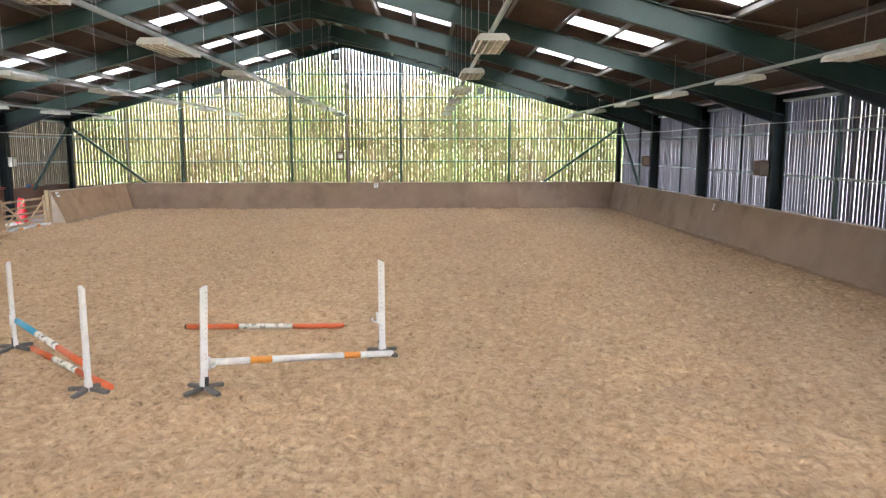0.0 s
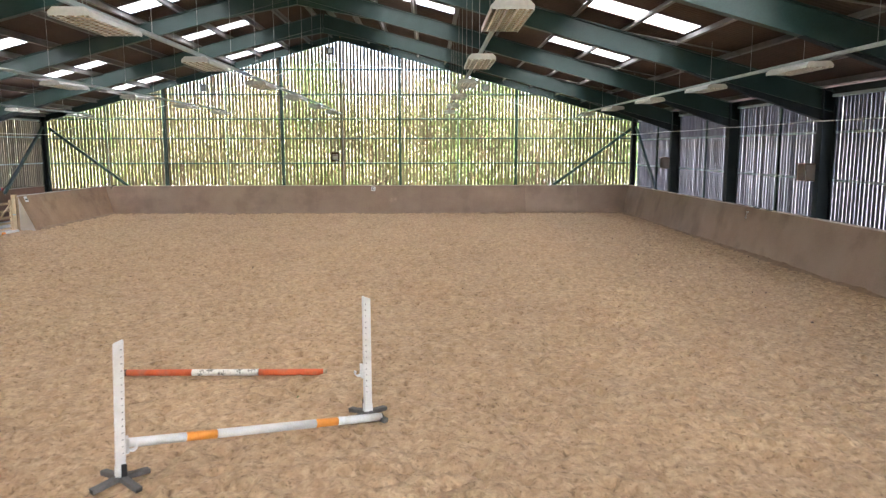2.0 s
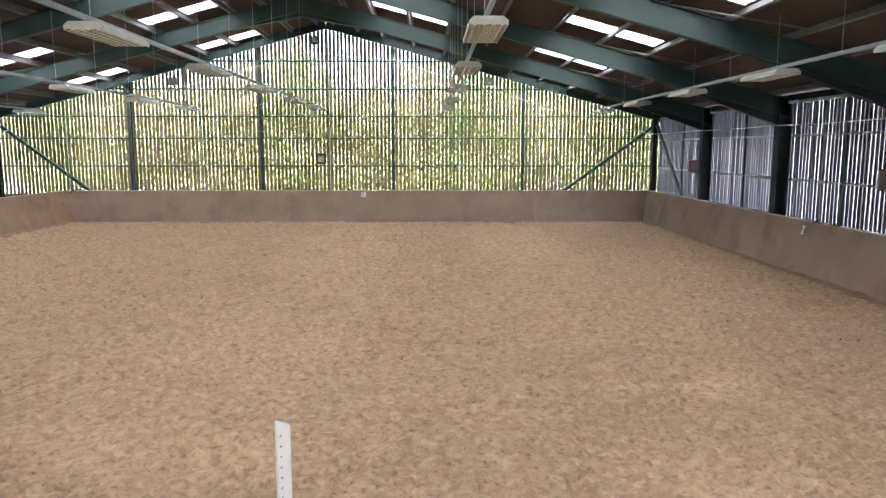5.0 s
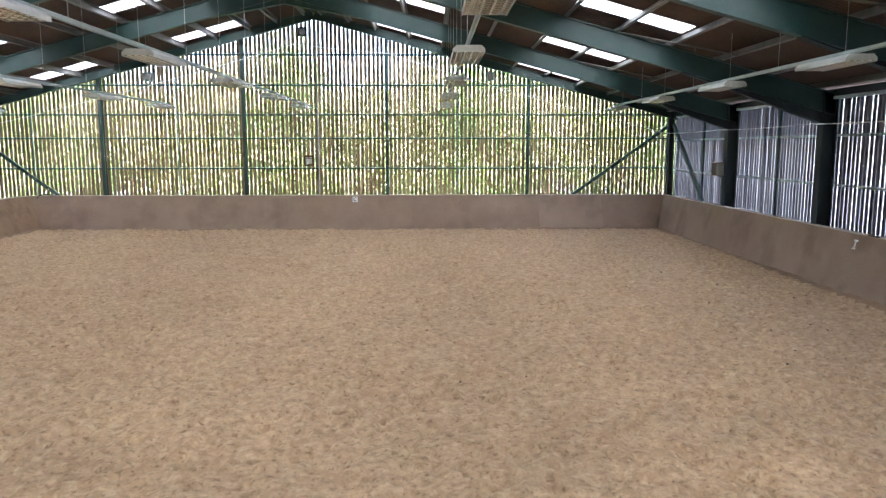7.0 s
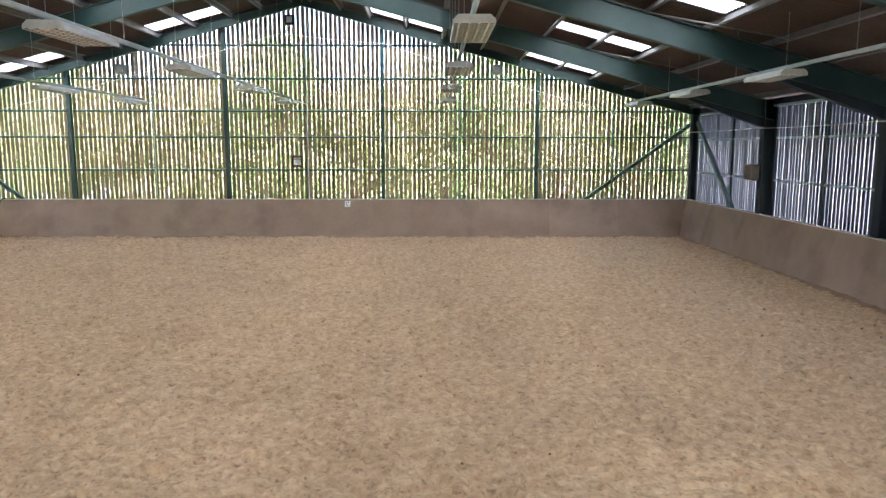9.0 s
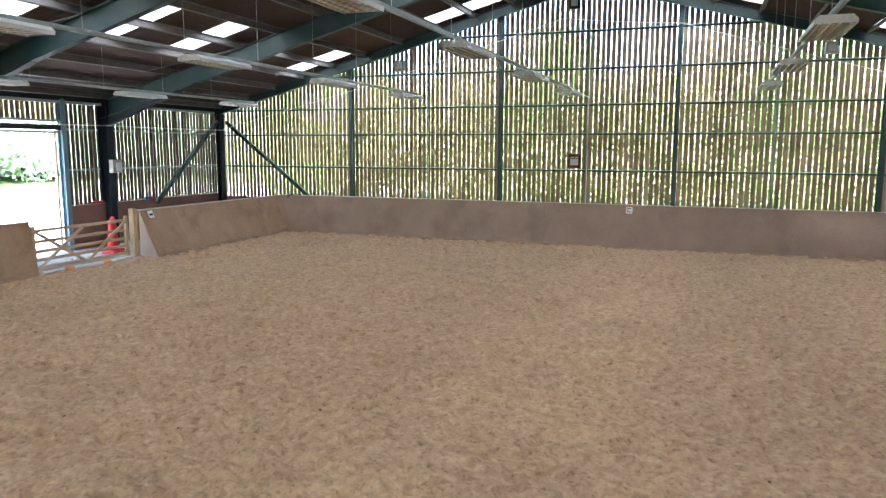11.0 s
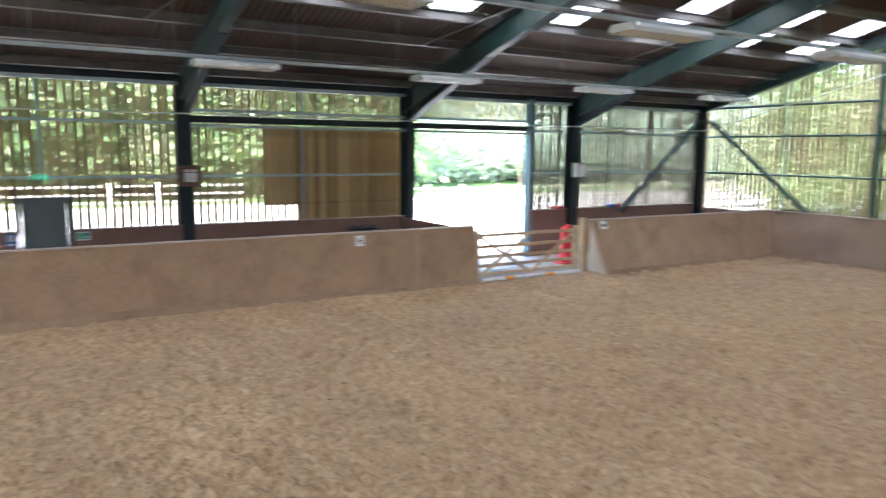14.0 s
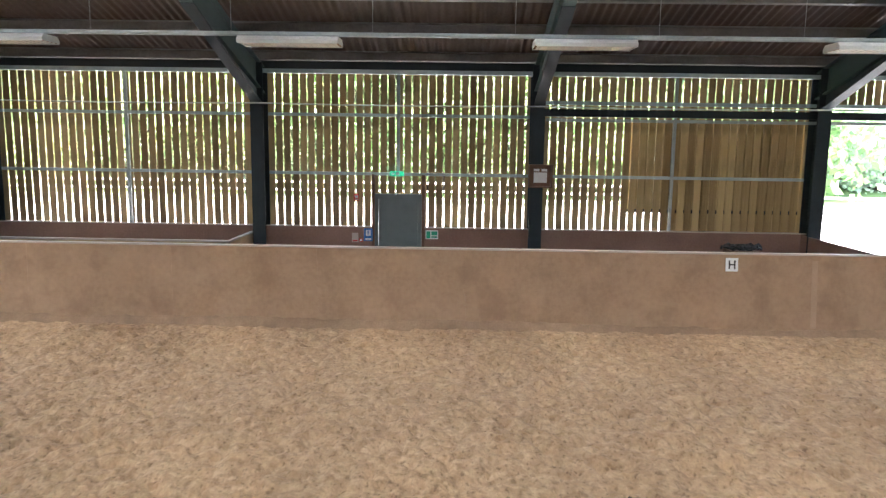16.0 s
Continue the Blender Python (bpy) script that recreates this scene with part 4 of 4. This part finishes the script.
# poles stored by the gate
jump_pole((-15.47, 26.75, 0.05), (-15.44, 29.65, 0.05), ((0, 0.2, M_WHITE), (0.2, 0.3, M_ORANGE), (0.3, 0.62, M_WHITE), (0.62, 0.71, M_ORANGE), (0.71, 1, M_WHITE)),
          "white jump pole with orange bands beside the gate")
jump_pole((-16.2, 26.7, 0.045), (-16.25, 29.7, 0.045), ((0, 0.25, M_WHITE), (0.25, 0.36, M_BLUE), (0.36, 1, M_WHITE)), "white jump pole with a blue band beside the gate")
jump_pole((-16.5, 26.9, 0.045), (-16.45, 29.6, 0.045), ((0, 0.5, M_WHITE), (0.5, 1, M_FLAKE)), "worn white jump pole beside the gate")

# ---- red jump blocks and clutter in the passage ----


def stacked_cone(x, y):
    c = thing("traffic_cone", pose(x, y, -0.015), "stack of bright red plastic cones behind the gate", "cone")
    part("base", box(B(), -0.22, 0.22, -0.22, 0.22, 0, 0.05, bevel=0.012), M_CONE, c)
    for k in range(7):
        z = 0.05 + 0.13 * k
        part("cone", rod(B(), (0, 0, z), (0, 0, z + 0.2), 0.17 - 0.012 * k, 16, 0.12 - 0.012 * k), M_CONE, c)
    return c


stacked_cone(-16.9, 30.35)
stacked_cone(-17.25, 30.75)
bag = thing("rope_heap", pose(-17.1, 24.4, 1.13), "heap of black rope and straps on a stand", "rope")
rr = random.Random(3)
for k in range(9):
    bm = B()
    pts = []
    for i in range(13):
        a = 2 * math.pi * i / 12
        pts.append((0.22 * math.cos(a) * rr.uniform(0.5, 1) + 0, 0.16 * math.sin(a) + 0.05 * k - 0.2, 0.05 + 0.1 * abs(math.sin(a * 1.5 + k)) * rr.uniform(0.4, 1)))
    for p, q in zip(pts, pts[1:]):
        rod(bm, p, q, 0.018, 6)
    part("loop", bm, M_BLACK, bag)
part("stand", box(B(), -0.2, 0.2, -0.25, 0.25, -1.145, 0.04), M_BOX, bag)
loop = thing("strap", pose(-15.2, 37.35, 1.33), "dark loop of strap on the corner capping", "strap")
part("strap", rod(rod(rod(B(), (0, 0, 0), (0.25, 0, 0.05), 0.02, 6), (0.25, 0, 0.05), (0.5, 0, 0.02), 0.02, 6), (0, 0, 0), (-0.05, -0.05, -0.12), 0.02, 6), M_BLACK, loop)
for k, yy in enumerate((22.8, 23.6)):
    lt = thing("hook", pose(9.72, yy - 0.0, ZT + 0.025), "small black metal cleat on the kickboard top", "hook", "cleats")
    part("plate", box(B(), -0.04, 0.04, -0.14, 0.14, 0, 0.025), M_BLACK, lt)
    part("knob", rod(B(), (0, 0.06, 0.02), (0, 0.06, 0.07), 0.03, 8), M_BLACK, lt)
bt = thing("blue_bracket", pose(-18.3, 33.2, 1.34), "blue and red jump cups hung on the passage wall", "jump cups")
for k in range(3):
    part("cup", box(B(), 0, 0.1, 0.16 * k, 0.16 * k + 0.12, 0.0, 0.1, bevel=0.01), M_SIGNBLUE if k < 2 else M_SIGNRED, bt)
rb = thing("red_bracket", pose(-18.3, 31.2, 1.36), "red jump cup shelf on the passage wall", "jump cups")
part("shelf", box(B(), 0, 0.14, -0.2, 0.2, 0, 0.07, bevel=0.01), M_SIGNRED, rb)

# ---- outside: fence, trees ----


def post_rail_fence(x, y0, y1, h=1.25):
    f = thing("fence", pose(x, 0, -0.12), "pale post and rail fence beyond the yard", "fence")
    y = y0
    while y <= y1:
        part("post", box(B(), -0.06, 0.06, y - 0.06, y + 0.06, 0, h + 0.1), M_CAP, f)
        y += 2.2
    for z in (0.35, 0.75, h - 0.08):
        part("rail", box(B(), 0.06, 0.1, y0, y1, z - 0.05, z + 0.05), M_CAP, f)
    return f


post_rail_fence(-26.5, 27, 60)
post_rail_fence(-34, 29, 70)
post_rail_fence(-41, -16, 28)


def tree_mesh(seed, height, spread, leaves, leaf, big):
    rng = np.random.default_rng(seed)
    bm = B()
    rod(bm, (0, 0, -0.2), (0.1, 0.05, height * 0.45), 0.2, 10, 0.12)
    rod(bm, (0.1, 0.05, height * 0.45), (0.0, 0.1, height * 0.85), 0.12, 8, 0.03)
    tips = []
    for k in range(11):
        a, z0 = rng.uniform(0, 6.28), height * rng.uniform(0.08, 0.62)
        r = spread * rng.uniform(0.55, 1.0)
        p1 = (r * math.cos(a), r * math.sin(a), min(height * 0.97, z0 + height * rng.uniform(0.1, 0.35)))
        rod(bm, (0.05, 0.05, z0), p1, 0.06, 6, 0.015)
        tips.append(p1)
        tips.append(tuple(np.array(p1) * [0.55, 0.55, 1] + [0, 0, -0.2 * rng.random()]))
    for k in range(6):
        tips.append((rng.normal(0, spread * 0.25), rng.normal(0, spread * 0.25), height * rng.uniform(0.7, 1)))
    for k in range(12):
        a, r = rng.uniform(0, 6.28), spread * rng.uniform(0.5, 0.95)
        p1 = (r * math.cos(a), r * math.sin(a), height * rng.uniform(0.1, 0.38))
        rod(bm, (0.03, 0.03, height * 0.1), p1, 0.04, 5, 0.012)
        tips.append(p1)
    trunk = mesh_of("trunk", bm, M_BARK)
    tips = np.array(tips)
    c = tips[rng.integers(0, len(tips), leaves)] + rng.normal(0, 1, (leaves, 3)) * [spread * 0.2, spread * 0.2, height * 0.075]
    size = rng.uniform(0.07, 0.17, leaves) * big
    u = rng.normal(0, 1, (leaves, 3))
    u /= np.linalg.norm(u, axis=1)[:, None]
    v = np.cross(u, rng.normal(0, 1, (leaves, 3)))
    v /= np.linalg.norm(v, axis=1)[:, None]
    su, sv = u * size[:, None], v * size[:, None] * 0.6
    verts = np.stack([c - su, c + sv, c + su, c - sv], 1).reshape(-1, 3)
    faces = np.arange(leaves * 4).reshape(-1, 4)
    me = bpy.data.meshes.new("crown")
    me.from_pydata(verts.tolist(), [], faces.tolist())
    me.materials.append(leaf)
    return trunk, me


def tree(seed, height, spread, leaves, leaf, label, big=1.0):
    t = thing("tree", pose(0, 0, -50), label, "tree", "trees round the barn")
    trunk, crown = tree_mesh(seed, height, spread, leaves, leaf, big)
    part("trunk", trunk, None, t)
    part("crown", crown, None, t)
    return t


kinds = [tree(11, 7.9, 3.4, 5500, M_LEAF_Y, "bushy yellow-green tree behind the gable", 1.2),
         tree(12, 8.4, 3.5, 7000, M_LEAF, "bushy green tree outside the barn"),
         tree(13, 6.8, 3.7, 6500, M_LEAF_Y, "low spreading yellow-green tree outside the barn", 1.2),
         tree(14, 10.0, 4.6, 14000, M_LEAF, "tall full green tree beyond the yard", 1.6),
         tree(15, 9.5, 4.6, 17000, M_LEAF_GLARE, "distant tree with leaves paled to stand for outdoor glare", 1.2)]
tr = random.Random(8)
spots = [(-22 + 3.7 * k + tr.uniform(-0.8, 0.8), 47.3 + tr.uniform(-0.5, 2.0), k % 3) for k in range(11)]
spots += [(-24 + 5.0 * k, 53.5 + tr.uniform(-1, 2), (k + 1) % 3) for k in range(9)]
spots += [(-55 + tr.uniform(-3, 2), -12 + 5.6 * k + tr.uniform(-1, 1), 3) for k in range(10)]
spots += [(-62 + tr.uniform(-3, 2), -8 + 7 * k + tr.uniform(-1, 1), 3 if k % 3 else 1) for k in range(7)]
spots += [(-51.5 + tr.uniform(-1, 1), -8 + 6.5 * k + tr.uniform(-1, 1), 2) for k in range(7)]
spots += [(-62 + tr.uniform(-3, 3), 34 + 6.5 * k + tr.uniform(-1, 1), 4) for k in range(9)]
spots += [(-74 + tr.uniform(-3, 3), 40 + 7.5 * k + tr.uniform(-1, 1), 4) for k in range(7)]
used = set()
for tx, ty, k in spots:
    grow = 1.3 if k == 4 else 1.3 if tx < -45 else 1.0
    m = pose(tx, ty, -0.12, 0, 0, tr.uniform(0, 360)) @ Matrix.Diagonal((grow, grow, grow, 1.0))
    if k not in used:
        used.add(k)
        kinds[k].matrix_world = m
    else:
        copy_thing(kinds[k], m)

# ---- loose clods on the sand ----
cl = random.Random(21)
bm = B()
for k in range(60):
    east = k < 42
    px, py = (cl.uniform(5.5, 9.2), cl.uniform(8, 30)) if east else (cl.uniform(-14, 5), cl.uniform(6, 34))
    r = cl.uniform(0.01, 0.024)
    s = bmesh.ops.create_icosphere(bm, subdivisions=1, radius=r)
    for v in s["verts"]:
        v.co = Vector((v.co.x * cl.uniform(0.8, 1.5), v.co.y * cl.uniform(0.8, 1.4), v.co.z * cl.uniform(0.6, 1.1))) + Vector((px, py, 0.015))
tagged(part("clods", bm, M_BARK), "scattered small dark clods lying on the sand", "clods", kind="stuff")

# filler strips over two board joints
for p0, p1 in (((-15.586, 25.0, 1.22), (-15.468, 25.0, 0.12)), ((-15.547, 31.55, 1.2), (-15.082, 31.6, 0.15))):
    bm = beam(B(), p0, p1, 0.09, 0.004, (1, 0, 0.3))
    tagged(part("joint_strip", bm, M_FILLER), "pale worn filler strip over a plywood joint", "strip", kind="structure")
